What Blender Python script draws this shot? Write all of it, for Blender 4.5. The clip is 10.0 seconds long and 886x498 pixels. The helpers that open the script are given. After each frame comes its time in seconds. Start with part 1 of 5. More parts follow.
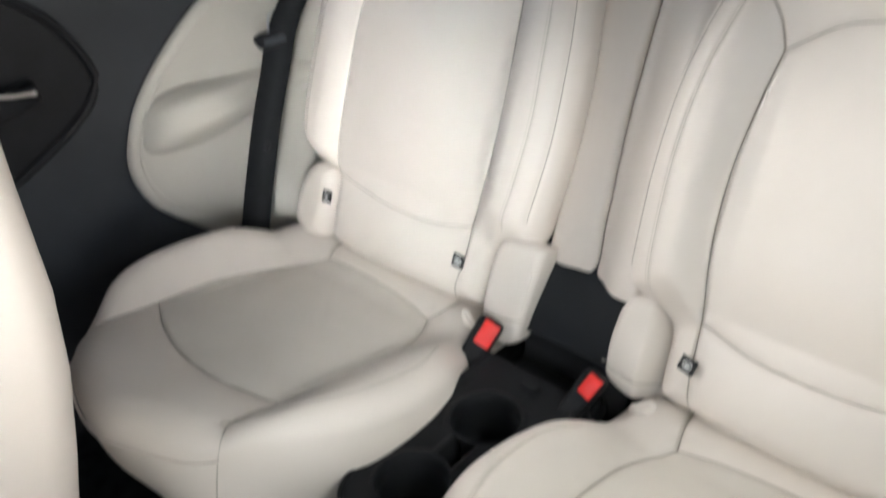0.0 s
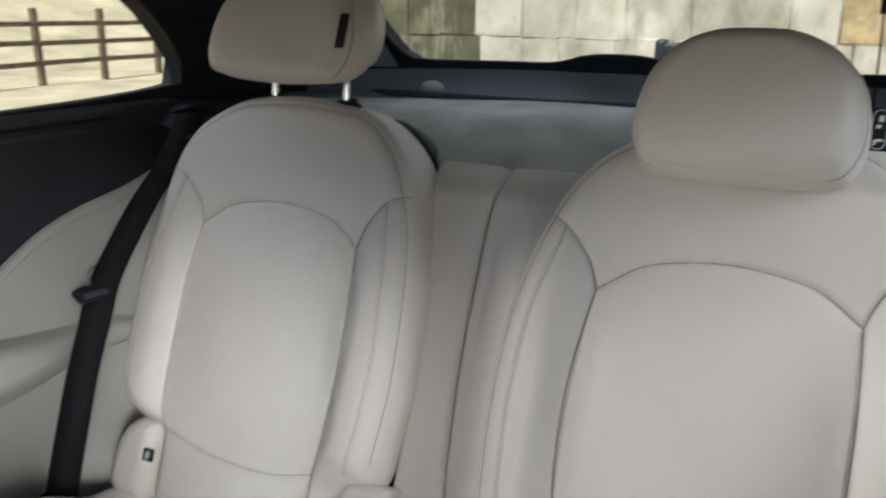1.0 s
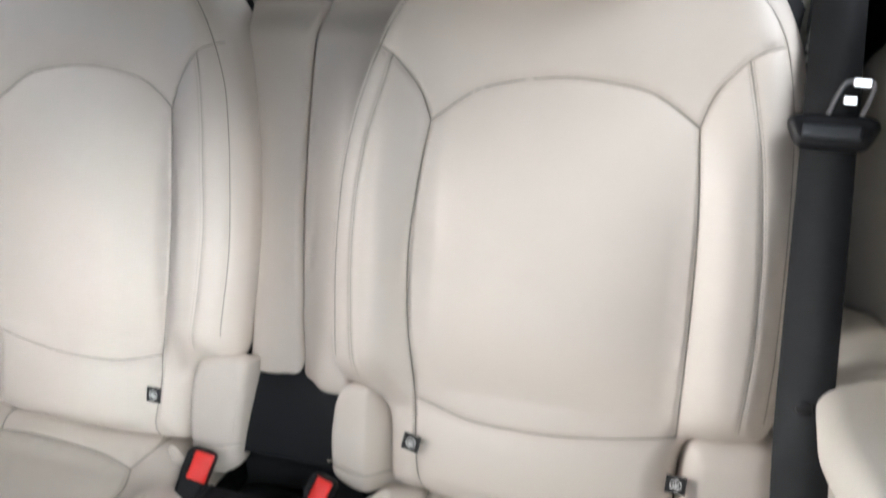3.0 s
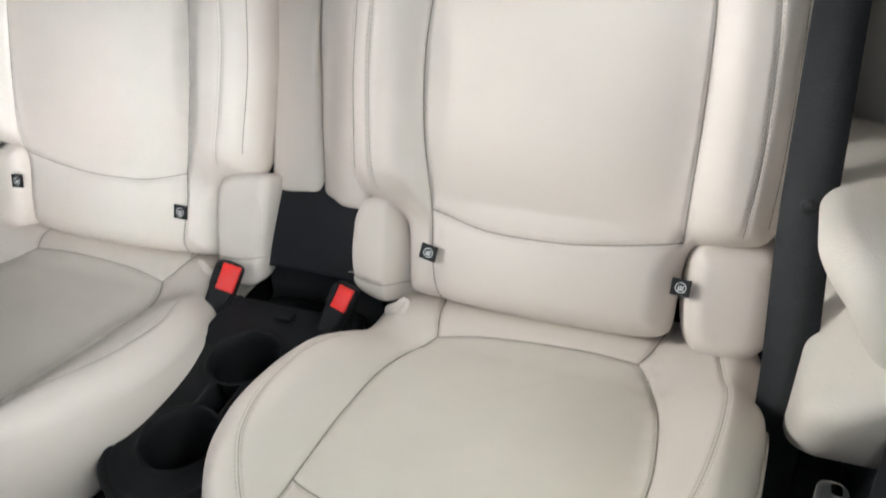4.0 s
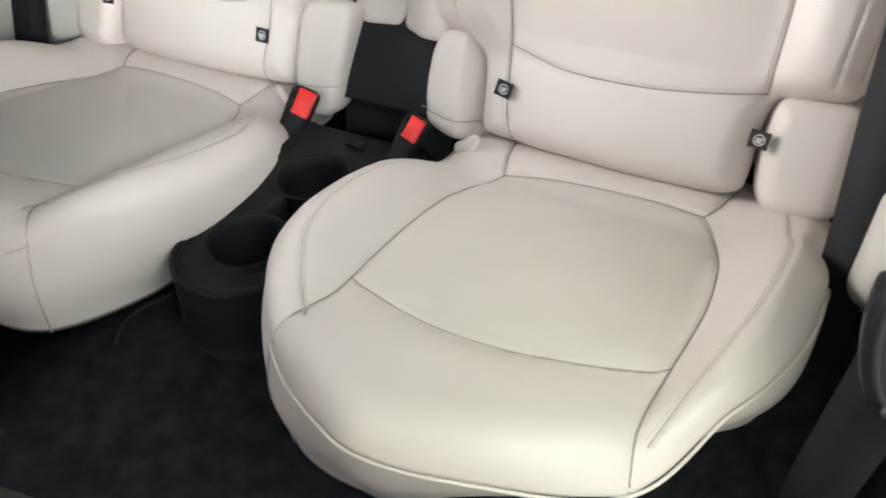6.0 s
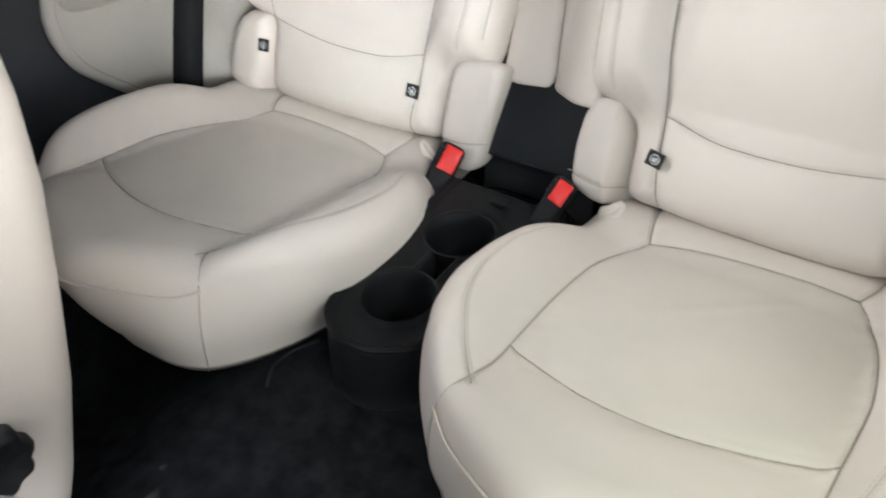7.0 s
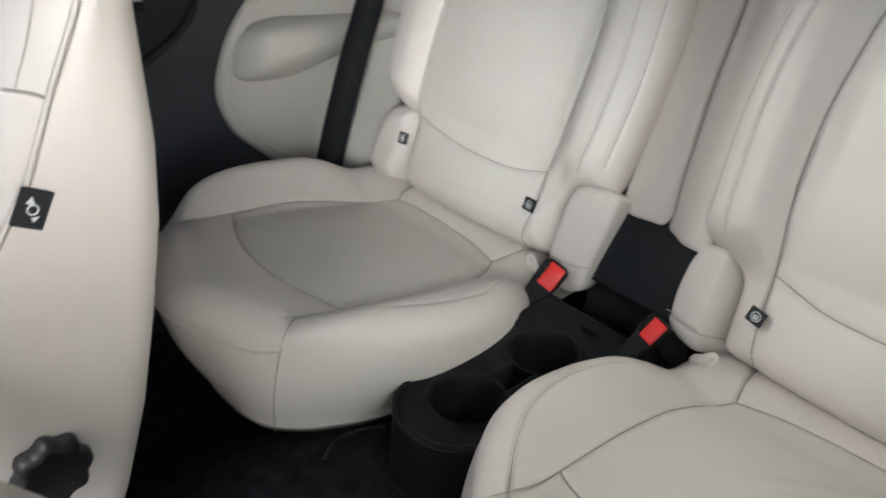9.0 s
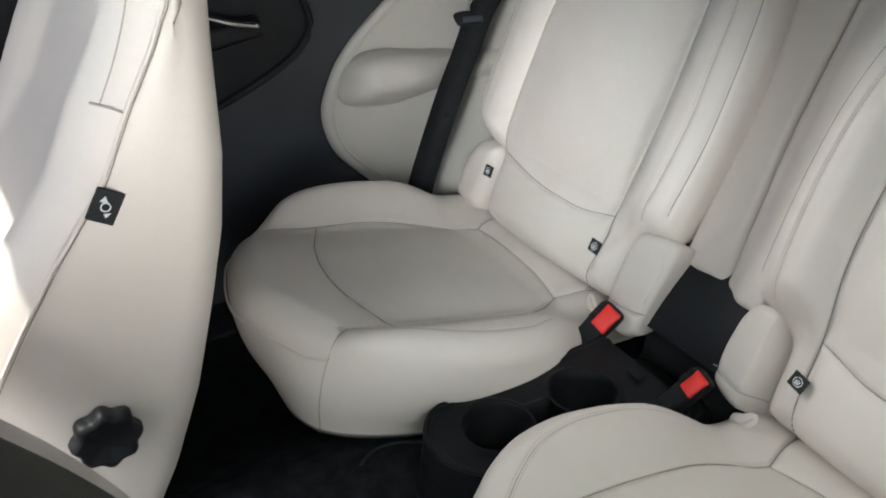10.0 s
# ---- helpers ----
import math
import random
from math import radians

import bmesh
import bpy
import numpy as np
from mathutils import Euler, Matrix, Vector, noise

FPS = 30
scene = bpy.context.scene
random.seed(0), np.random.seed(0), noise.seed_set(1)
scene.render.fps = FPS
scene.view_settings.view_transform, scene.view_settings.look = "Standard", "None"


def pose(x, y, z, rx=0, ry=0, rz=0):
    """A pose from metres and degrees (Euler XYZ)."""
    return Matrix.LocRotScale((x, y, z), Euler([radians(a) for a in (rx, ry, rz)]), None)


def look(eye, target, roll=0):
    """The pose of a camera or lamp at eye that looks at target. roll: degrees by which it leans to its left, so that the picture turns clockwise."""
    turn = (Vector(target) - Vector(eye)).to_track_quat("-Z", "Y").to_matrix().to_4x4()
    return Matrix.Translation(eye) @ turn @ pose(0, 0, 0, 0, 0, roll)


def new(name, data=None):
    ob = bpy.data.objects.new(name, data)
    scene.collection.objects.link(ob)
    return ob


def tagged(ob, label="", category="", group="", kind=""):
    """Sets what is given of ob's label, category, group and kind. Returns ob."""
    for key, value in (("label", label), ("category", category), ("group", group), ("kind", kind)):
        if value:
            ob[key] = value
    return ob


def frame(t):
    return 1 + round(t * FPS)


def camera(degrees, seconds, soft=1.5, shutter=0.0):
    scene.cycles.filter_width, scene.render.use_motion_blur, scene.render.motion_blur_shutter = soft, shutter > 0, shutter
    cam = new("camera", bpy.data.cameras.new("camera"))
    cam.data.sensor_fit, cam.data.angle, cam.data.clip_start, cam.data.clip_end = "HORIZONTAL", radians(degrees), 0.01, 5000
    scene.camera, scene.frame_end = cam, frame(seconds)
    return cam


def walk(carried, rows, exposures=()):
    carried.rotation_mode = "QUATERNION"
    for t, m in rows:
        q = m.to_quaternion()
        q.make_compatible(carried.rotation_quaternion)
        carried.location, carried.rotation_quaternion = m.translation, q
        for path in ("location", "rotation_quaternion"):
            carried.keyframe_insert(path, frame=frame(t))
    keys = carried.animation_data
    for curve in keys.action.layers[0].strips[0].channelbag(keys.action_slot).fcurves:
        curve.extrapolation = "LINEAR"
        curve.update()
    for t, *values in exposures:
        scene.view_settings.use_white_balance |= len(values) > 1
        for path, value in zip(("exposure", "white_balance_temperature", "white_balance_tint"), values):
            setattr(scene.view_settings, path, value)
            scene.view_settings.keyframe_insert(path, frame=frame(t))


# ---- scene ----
# ---- camera and walk ----
cam = camera(56.1, 10.0, soft=1.8, shutter=0.5)
PATH = [
    (0, (0.496, -0.717, 0.965), (-0.678, 0.479, -0.127), -3.9),
    (0.5, (0.503, -0.8, 0.965), (-0.642, 0.679, 0.259), -1.1),
    (1, (0.47, -0.77, 0.964), (-0.455, 0.912, 0.405), 0.1),
    (1.5, (0.463, -0.783, 0.98), (-0.37, 0.971, 0.499), -1.0),
    (2, (0.497, -0.746, 0.969), (-0.274, 1.018, 0.427), -2.0),
    (2.5, (0.507, -0.699, 0.949), (-0.185, 1.042, 0.249), -3.3),
    (3, (0.512, -0.685, 0.92), (-0.155, 0.981, 0.035), -4.3),
    (3.2, (0.509, -0.697, 0.912), (-0.13, 0.93, -0.06), -4.2),
    (4.5, (0.545, -0.742, 0.867), (-0.146, 0.692, -0.343), -5.2),
    (5, (0.557, -0.765, 0.848), (-0.131, 0.618, -0.422), -4.2),
    (5.2, (0.559, -0.781, 0.832), (-0.119, 0.576, -0.472), -3.3),
    (6.3, (0.529, -0.794, 0.812), (-0.276, 0.472, -0.511), -4.5),
    (6.5, (0.498, -0.801, 0.849), (-0.333, 0.439, -0.482), -4.9),
    (7, (0.469, -0.819, 0.864), (-0.463, 0.419, -0.4), -4.5),
    (7.5, (0.447, -0.843, 0.872), (-0.548, 0.395, -0.344), -4.2),
    (8, (0.445, -0.827, 0.878), (-0.59, 0.427, -0.286), -4.5),
    (8.5, (0.474, -0.811, 0.883), (-0.632, 0.469, -0.185), -1.4),
    (9, (0.518, -0.796, 0.868), (-0.748, 0.348, -0.176), 0.7),
    (9.5, (0.602, -0.768, 0.894), (-0.832, 0.175, -0.132), 0.2),
    (10, (0.613, -0.737, 0.896), (-0.874, 0.161, -0.094), 1.0),
]
EXPOSURES = [(0.0, 0.62, 6450, 8), (0.5, 0.27, 6400, 7), (1.0, -0.17, 6200, 8), (1.5, -0.06, 6150, 10), (2.0, 0.02, 6150, 12), (2.5, 0.30, 6350, 12), (3.2, 0.52, 6400, 9),
             (4.5, 0.52, 6350, 8), (5.2, 0.50, 6350, 8), (6.5, 0.67, 6400, 9), (7.5, 0.39, 6350, 7), (8.5, 0.10, 6350, 7), (9.0, 0.09, 6300, 7), (9.5, 0.19, 6250, 6), (10.0, 0.12, 6250, 6)]
walk(cam, [(t, look(eye, target, roll)) for t, eye, target, roll in PATH], EXPOSURES)

# ---- world and light ----
SUN_AZ, SUN_EL = radians(180), radians(61)   # the sun stands in front of the car
world = bpy.data.worlds.new("sky")
scene.world = world
world.use_nodes = True
wn = world.node_tree.nodes
sky = wn.new("ShaderNodeTexSky")
sky.sky_type, sky.sun_disc = "NISHITA", False
sky.sun_elevation, sky.sun_rotation = SUN_EL, SUN_AZ
sky.dust_density = 2.0
wn["Background"].inputs["Strength"].default_value = 0.15
world.node_tree.links.new(sky.outputs[0], wn["Background"].inputs["Color"])

to_sun = Vector((math.sin(SUN_AZ) * math.cos(SUN_EL), math.cos(SUN_AZ) * math.cos(SUN_EL), math.sin(SUN_EL)))
sun = new("sun", bpy.data.lights.new("sun", "SUN"))
sun.data.energy, sun.data.angle, sun.data.color = 5.0, radians(0.8), (1.0, 0.95, 0.86)
sun.matrix_world = look(to_sun * 20, (0, 0, 0))


def window_light(name, eye, target, width, height, power, color):
    """An added area lamp that stands in for daylight through an opening of the car."""
    lamp = new(name, bpy.data.lights.new(name, "AREA"))
    lamp.data.shape, lamp.data.size, lamp.data.size_y = "RECTANGLE", width, height
    lamp.data.energy, lamp.data.color = power, color
    lamp.matrix_world = look(eye, target)
    return lamp


window_light("windscreen_daylight", (0.10, -1.58, 0.92), (-0.05, 0.0, 0.36), 1.25, 0.36, 1.3, (0.97, 0.98, 1.0)).data.spread = radians(110)
window_light("door_daylight_from_above", (0.78, -0.80, 1.02), (0.42, -0.50, 0.05), 0.95, 0.3, 2.6, (0.97, 1.0, 0.80)).data.spread = radians(88)
# added narrow beam from the door side, aimed to brighten the far rear seat
window_light("door_daylight", (0.88, -1.30, 1.0), (-0.56, 0.03, 0.43), 0.3, 0.30, 1.8, (0.97, 0.98, 0.98)).data.spread = radians(27)
# added low fill that lifts the side of the far front seat
window_light("door_daylight_across", (0.90, -0.98, 0.55), (-0.40, -0.78, 0.54), 0.5, 0.35, 1.6, (1.0, 0.97, 0.94)).data.spread = radians(46)
window_light("rear_side_window_daylight", (0.92, 0.02, 1.14), (0.52, 0.12, 0.62), 0.5, 0.2, 0.6, (0.97, 0.99, 1.0)).data.spread = radians(100)
window_light("far_rear_side_window_daylight", (-0.94, -0.05, 1.14), (-0.56, 0.10, 0.62), 0.5, 0.2, 0.2, (1.0, 0.98, 0.94)).data.spread = radians(100)
window_light("rear_window_daylight", (-0.05, 0.98, 1.38), (-0.05, 0.35, 0.76), 1.0, 0.4, 0.85, (0.97, 0.99, 1.0)).data.spread = radians(100)
window_light("far_window_daylight", (-0.70, -0.53, 0.87), (0.64, -0.10, 0.40), 0.24, 0.22, 1.6, (1.0, 0.97, 0.93)).data.spread = radians(47)

# ---- materials ----


def material(name, color, rough=0.5, metal=0.0, grain=0.0, grain_scale=400.0, vary=0.06, vary_scale=6.0, coat=0.0,
             dirt=None, dirt_scale=3.0, dirt_amount=0.0, dirt_range=(0.5, 0.72), relief=0.0, relief_scale=30.0, sheen=0.0, islands=0.0, cells=False, specular=0.5, world_space=False, stretch=None):
    """A surface with colour variation at two scales, fine grain and broad relief."""
    m = bpy.data.materials.new(name)
    m.use_nodes = True
    n, ln = m.node_tree.nodes, m.node_tree.links
    b = n["Principled BSDF"]
    b.inputs["Roughness"].default_value = rough
    b.inputs["Metallic"].default_value = metal
    b.inputs["Coat Weight"].default_value = coat
    b.inputs["Specular IOR Level"].default_value = specular
    if sheen:
        b.inputs["Sheen Weight"].default_value = sheen
    tc = n.new("ShaderNodeTexCoord")
    space = tc.outputs["Object"]
    if world_space:
        space = n.new("ShaderNodeNewGeometry").outputs["Position"]
    big = n.new("ShaderNodeTexNoise")
    big.inputs["Scale"].default_value = vary_scale
    big.inputs["Detail"].default_value = 6
    ln.new(space, big.inputs["Vector"])
    ramp = n.new("ShaderNodeMapRange")
    ramp.inputs["From Min"].default_value, ramp.inputs["From Max"].default_value = 0.3, 0.7
    ramp.inputs["To Min"].default_value, ramp.inputs["To Max"].default_value = 1 - vary, 1 + vary
    ln.new(big.outputs["Fac"], ramp.inputs["Value"])
    scale = n.new("ShaderNodeVectorMath")
    scale.operation = "SCALE"
    scale.inputs[0].default_value = color
    ln.new(ramp.outputs["Result"], scale.inputs["Scale"])
    out = scale.outputs[0]
    if islands:
        info = n.new("ShaderNodeObjectInfo")
        r2 = n.new("ShaderNodeMapRange")
        r2.inputs["To Min"].default_value, r2.inputs["To Max"].default_value = 1 - islands, 1 + islands
        ln.new(info.outputs["Random"], r2.inputs["Value"])
        s2 = n.new("ShaderNodeVectorMath")
        s2.operation = "SCALE"
        ln.new(out, s2.inputs[0])
        ln.new(r2.outputs["Result"], s2.inputs["Scale"])
        out = s2.outputs[0]
    if dirt:
        dn = n.new("ShaderNodeTexNoise")
        dn.inputs["Scale"].default_value, dn.inputs["Detail"].default_value = dirt_scale, 8
        dn.inputs["Roughness"].default_value = 0.65
        if stretch:
            mp = n.new("ShaderNodeMapping")
            mp.inputs["Scale"].default_value = stretch
            ln.new(space, mp.inputs["Vector"])
            ln.new(mp.outputs["Vector"], dn.inputs["Vector"])
        else:
            ln.new(space, dn.inputs["Vector"])
        dr = n.new("ShaderNodeMapRange")
        dr.inputs["From Min"].default_value, dr.inputs["From Max"].default_value = dirt_range
        dr.inputs["To Max"].default_value = dirt_amount
        ln.new(dn.outputs["Fac"], dr.inputs["Value"])
        mix = n.new("ShaderNodeMix")
        mix.data_type = "RGBA"
        ln.new(dr.outputs["Result"], mix.inputs["Factor"])
        ln.new(out, mix.inputs["A"])
        mix.inputs["B"].default_value = (*dirt, 1)
        out = mix.outputs["Result"]
    ln.new(out, b.inputs["Base Color"])
    last = None
    if grain:
        g = n.new("ShaderNodeTexVoronoi" if cells else "ShaderNodeTexNoise")
        g.inputs["Scale"].default_value = grain_scale
        ln.new(space, g.inputs["Vector"])
        bump = n.new("ShaderNodeBump")
        bump.inputs["Strength"].default_value, bump.inputs["Distance"].default_value = grain, 0.001
        ln.new(g.outputs["Distance" if cells else "Fac"], bump.inputs["Height"])
        last = bump
    if relief:
        g = n.new("ShaderNodeTexNoise")
        g.inputs["Scale"].default_value, g.inputs["Detail"].default_value = relief_scale, 3
        ln.new(space, g.inputs["Vector"])
        bump = n.new("ShaderNodeBump")
        bump.inputs["Strength"].default_value, bump.inputs["Distance"].default_value = relief, 0.004
        ln.new(g.outputs["Fac"], bump.inputs["Height"])
        if last:
            ln.new(last.outputs["Normal"], bump.inputs["Normal"])
        last = bump
    if last:
        ln.new(last.outputs["Normal"], b.inputs["Normal"])
    return m


LEATHER = material("cream_leather", (0.69, 0.628, 0.575), 0.44, specular=0.5, grain=0.10, grain_scale=620, cells=True, vary=0.02, vary_scale=9,
                   relief=0.07, relief_scale=14, dirt=(0.55, 0.49, 0.42), dirt_scale=5, dirt_amount=0.10)
LEATHER_WORN = material("cream_leather_perforated", (0.655, 0.605, 0.55), 0.5, grain=0.16, grain_scale=680, cells=True, vary=0.03,
                        vary_scale=11, relief=0.07, relief_scale=16, dirt=(0.5, 0.45, 0.39), dirt_scale=6, dirt_amount=0.12)
STITCH_LINE = material("stitched_groove", (0.47, 0.43, 0.38), 0.8, vary=0.1, vary_scale=200)
THREAD = material("grey_thread", (0.56, 0.51, 0.46), 0.8, vary=0.1, vary_scale=300)
SEAM = material("seam_cord", (0.34, 0.305, 0.265), 0.85, vary=0.15, vary_scale=200)
TRIM_CREAM = material("cream_vinyl", (0.60, 0.565, 0.51), 0.5, grain=0.25, grain_scale=480, cells=True, vary=0.03, vary_scale=7, relief=0.06)
BLACK = material("black_plastic", (0.012, 0.0126, 0.015), 0.45, specular=0.24, grain=0.35, grain_scale=700, vary=0.2, vary_scale=25)
CONSOLE_BLACK = material("console_plastic", (0.0105, 0.0112, 0.013), 0.5, specular=0.16, grain=0.35, grain_scale=700, vary=0.2, vary_scale=25)
BLACK_SOFT = material("soft_black_trim", (0.02, 0.021, 0.025), 0.65, specular=0.3, grain=0.4, grain_scale=600, vary=0.2, vary_scale=12)
GREY_TRIM = material("dark_grey_trim", (0.045, 0.05, 0.058), 0.42, grain=0.3, grain_scale=700, vary=0.12, vary_scale=10)
BLACK_LEATHER = material("black_leatherette", (0.010, 0.012, 0.015), 0.55, specular=0.3, grain=0.15, grain_scale=800, cells=True, vary=0.15, vary_scale=15)
CARPET = material("black_carpet", (0.019, 0.020, 0.023), 1.0, specular=0.0, grain=1.0, grain_scale=900, vary=0.35, vary_scale=40, relief=0.3, relief_scale=120,
                  dirt=(0.014, 0.013, 0.012), dirt_scale=14, dirt_amount=0.2)
HEADLINER = material("black_headliner", (0.012, 0.012, 0.014), 0.95, grain=0.6, grain_scale=900, vary=0.2, vary_scale=15)
SHELL = material("dark_seat_shell", (0.05, 0.05, 0.043), 0.7, specular=0.3, grain=0.4, grain_scale=700, vary=0.15, vary_scale=10)
WALL_TRIM = material("dark_side_trim", (0.036, 0.04, 0.047), 0.5, specular=0.4, grain=0.35, grain_scale=700, vary=0.15, vary_scale=8)
LINING = material("blue_grey_lining", (0.26, 0.30, 0.36), 0.35, grain=0.25, grain_scale=700, vary=0.1, vary_scale=8)
# the darker blotches put mottled light into the cover's colour
COVER = material("grey_load_cover", (0.40, 0.395, 0.36), 0.85, grain=0.5, grain_scale=800, vary=0.25, vary_scale=9, relief=0.4, relief_scale=14,
                 dirt=(0.22, 0.215, 0.20), dirt_scale=7, dirt_amount=0.5)
WEBBING = material("black_webbing", (0.010, 0.0108, 0.0125), 0.75, specular=0.25, grain=0.8, grain_scale=900, vary=0.15, vary_scale=60)
RED = material("red_button", (0.75, 0.025, 0.02), 0.35, vary=0.05, vary_scale=40)
CHROME = material("chrome", (0.8, 0.8, 0.8), 0.12, metal=1.0, vary=0.02)
SATIN = material("satin_steel", (0.55, 0.56, 0.58), 0.3, metal=1.0, vary=0.04)
WHITE = material("white_print", (0.8, 0.8, 0.8), 0.6, vary=0.04)
TAG = material("black_woven_tag", (0.012, 0.012, 0.014), 0.75, grain=0.6, grain_scale=1500, vary=0.2, vary_scale=200)
CLEAR_PLASTIC = material("pale_plastic", (0.62, 0.64, 0.66), 0.25, vary=0.05, coat=0.3)
STONE = material("pale_stone", (0.50, 0.48, 0.405), 0.9, grain=0.8, grain_scale=60, vary=0.3, vary_scale=3, relief=0.8, relief_scale=9,
                 dirt=(0.17, 0.17, 0.11), dirt_scale=3.6, dirt_amount=0.75, dirt_range=(0.46, 0.70), islands=0.05, world_space=True, stretch=(1.5, 1.0, 0.7))
OCHRE = material("ochre_stone", (0.46, 0.35, 0.19), 0.9, grain=0.8, grain_scale=45, vary=0.3, vary_scale=12, relief=0.9, relief_scale=9, dirt=(0.5, 0.44, 0.32), dirt_scale=7, dirt_amount=0.9, islands=0.1, world_space=True)
DARK_STONE = material("mossy_stone", (0.10, 0.10, 0.06), 0.95, grain=0.8, grain_scale=45, vary=0.4, vary_scale=4, relief=0.9, relief_scale=9, islands=0.15,
                      dirt=(0.36, 0.34, 0.25), dirt_scale=5, dirt_amount=0.8, world_space=True, stretch=(1.8, 1.0, 0.5))
MORTAR = material("mortar", (0.34, 0.32, 0.25), 0.95, grain=1.0, grain_scale=60, vary=0.3, vary_scale=4, relief=0.8, relief_scale=12, world_space=True)
WOOD = material("weathered_timber", (0.17, 0.12, 0.075), 0.85, grain=0.8, grain_scale=60, vary=0.3, vary_scale=5)
GRAVEL = material("straw_gravel", (0.52, 0.45, 0.29), 0.95, grain=1.0, grain_scale=30, vary=0.25, vary_scale=0.9, relief=1.0, relief_scale=6,
                  dirt=(0.25, 0.22, 0.13), dirt_scale=0.8, dirt_amount=0.6)

GLASS = bpy.data.materials.new("window_glass")
GLASS.use_nodes = True
gn = GLASS.node_tree.nodes
gb = gn["Principled BSDF"]
gb.inputs["Transmission Weight"].default_value = 1.0
gb.inputs["Roughness"].default_value = 0.0
gb.inputs["IOR"].default_value = 1.02
gb.inputs["Base Color"].default_value = (0.97, 0.99, 0.98, 1)

# ---- mesh tools ----


def part(name, verts, faces, mat, parent=None, label="", smooth=True, normals=None):
    """One mesh object, under its thing or part."""
    me = bpy.data.meshes.new(name)
    me.from_pydata([tuple(map(float, v)) for v in verts], [], [tuple(map(int, f)) for f in faces])
    me.materials.append(mat)
    if smooth:
        me.polygons.foreach_set("use_smooth", [True] * len(me.polygons))
    me.update()
    if normals is not None:
        me.normals_split_custom_set_from_vertices([tuple(map(float, v)) for v in normals])
    ob = new(name, me)
    if parent:
        ob.parent = parent
    if label:
        ob["label"] = label
    return ob


def thing(name, label, category, group="", kind="", at=(0, 0, 0)):
    ob = new(name)
    ob.location = at
    ob.empty_display_size = 0.05
    return tagged(ob, label, category, group, kind)


def bm_part(name, bm, mat, parent=None, label="", smooth=False, matrix=None):
    if matrix is not None:
        bm.transform(matrix)
    bmesh.ops.recalc_face_normals(bm, faces=bm.faces)
    me = bpy.data.meshes.new(name)
    bm.to_mesh(me)
    bm.free()
    me.materials.append(mat)
    if smooth:
        me.polygons.foreach_set("use_smooth", [True] * len(me.polygons))
    ob = new(name, me)
    if parent:
        ob.parent = parent
    if label:
        ob["label"] = label
    return ob


def block(size, bevel=0.003, segments=2):
    """A box with rounded edges, as a bmesh round the origin."""
    bm = bmesh.new()
    bmesh.ops.create_cube(bm, size=1.0)
    bmesh.ops.scale(bm, vec=size, verts=bm.verts)
    if bevel:
        bmesh.ops.bevel(bm, geom=bm.edges[:], offset=min(bevel, min(size) * 0.45), segments=segments, affect="EDGES", profile=0.6)
    return bm


def lathe(profile, steps=40):
    """A turned body from (radius, height) pairs, round z."""
    verts, faces = [], []
    for r, z in profile:
        for k in range(steps):
            a = 2 * math.pi * k / steps
            verts.append((r * math.cos(a), r * math.sin(a), z))
    for i in range(len(profile) - 1):
        for k in range(steps):
            k2 = (k + 1) % steps
            faces.append((i * steps + k, i * steps + k2, (i + 1) * steps + k2, (i + 1) * steps + k))
    return verts, faces


def spline(points, count, closed=False):
    """Points evenly spaced on a smooth curve through the given ones."""
    p = np.array(points, float)
    n = len(p)
    out = []
    for i in range(n if closed else n - 1):
        if closed:
            a, b, c, d = p[i - 1], p[i], p[(i + 1) % n], p[(i + 2) % n]
        else:
            a, b, c, d = p[max(i - 1, 0)], p[i], p[i + 1], p[min(i + 2, n - 1)]
        t = np.linspace(0, 1, 24, endpoint=False)[:, None]
        # centripetal-like tension keeps corners from overshooting
        m1, m2 = (c - a) * 0.42, (d - b) * 0.42
        lim = np.linalg.norm(c - b)
        for m in (m1, m2):
            ln = np.linalg.norm(m)
            if ln > lim:
                m *= lim / ln
        out.append((2 * t**3 - 3 * t**2 + 1) * b + (t**3 - 2 * t**2 + t) * m1 + (-2 * t**3 + 3 * t**2) * c + (t**3 - t**2) * m2)
    q = np.concatenate(out + [p[:1] if closed else p[-1:]])
    s = np.r_[0, np.cumsum(np.linalg.norm(np.diff(q, axis=0), axis=1))]
    want = np.linspace(0, s[-1], count, endpoint=not closed)
    return np.stack([np.interp(want, s, q[:, k]) for k in range(q.shape[1])], 1)


def distance(pts, line, closed=False):
    """How far points of a plane are from a polyline."""
    a = np.array(line, float)
    b = np.roll(a, -1, 0) if closed else a[1:]
    a = a if closed else a[:-1]
    best = np.full(len(pts), 9.0)
    for p, q in zip(a, b):
        w = q - p
        t = np.clip(((pts - p) @ w) / max(w @ w, 1e-12), 0, 1)
        best = np.minimum(best, np.hypot(*(pts - p - t[:, None] * w).T))
    return best


def inside(pts, poly):
    poly = np.array(poly, float)
    x, y = pts.T
    hit = np.zeros(len(pts), bool)
    for (ax, ay), (bx, by) in zip(poly, np.roll(poly, -1, 0)):
        cross = (ay > y) != (by > y)
        hit ^= cross & (x < (bx - ax) * (y - ay) / (by - ay if by != ay else 1e-9) + ax)
    return hit


def ease(a, b, x):
    t = np.clip((np.asarray(x, float) - a) / (b - a), 0, 1)
    return t * t * (3 - 2 * t)


def vertex_normals(v, faces):
    f = np.array(faces)
    nrm = np.cross(v[f[:, 2]] - v[f[:, 0]], v[f[:, 3]] - v[f[:, 1]])
    out = np.zeros_like(v)
    for k in range(4):
        np.add.at(out, f[:, k], nrm)
    return out / np.maximum(np.linalg.norm(out, axis=1, keepdims=True), 1e-12)


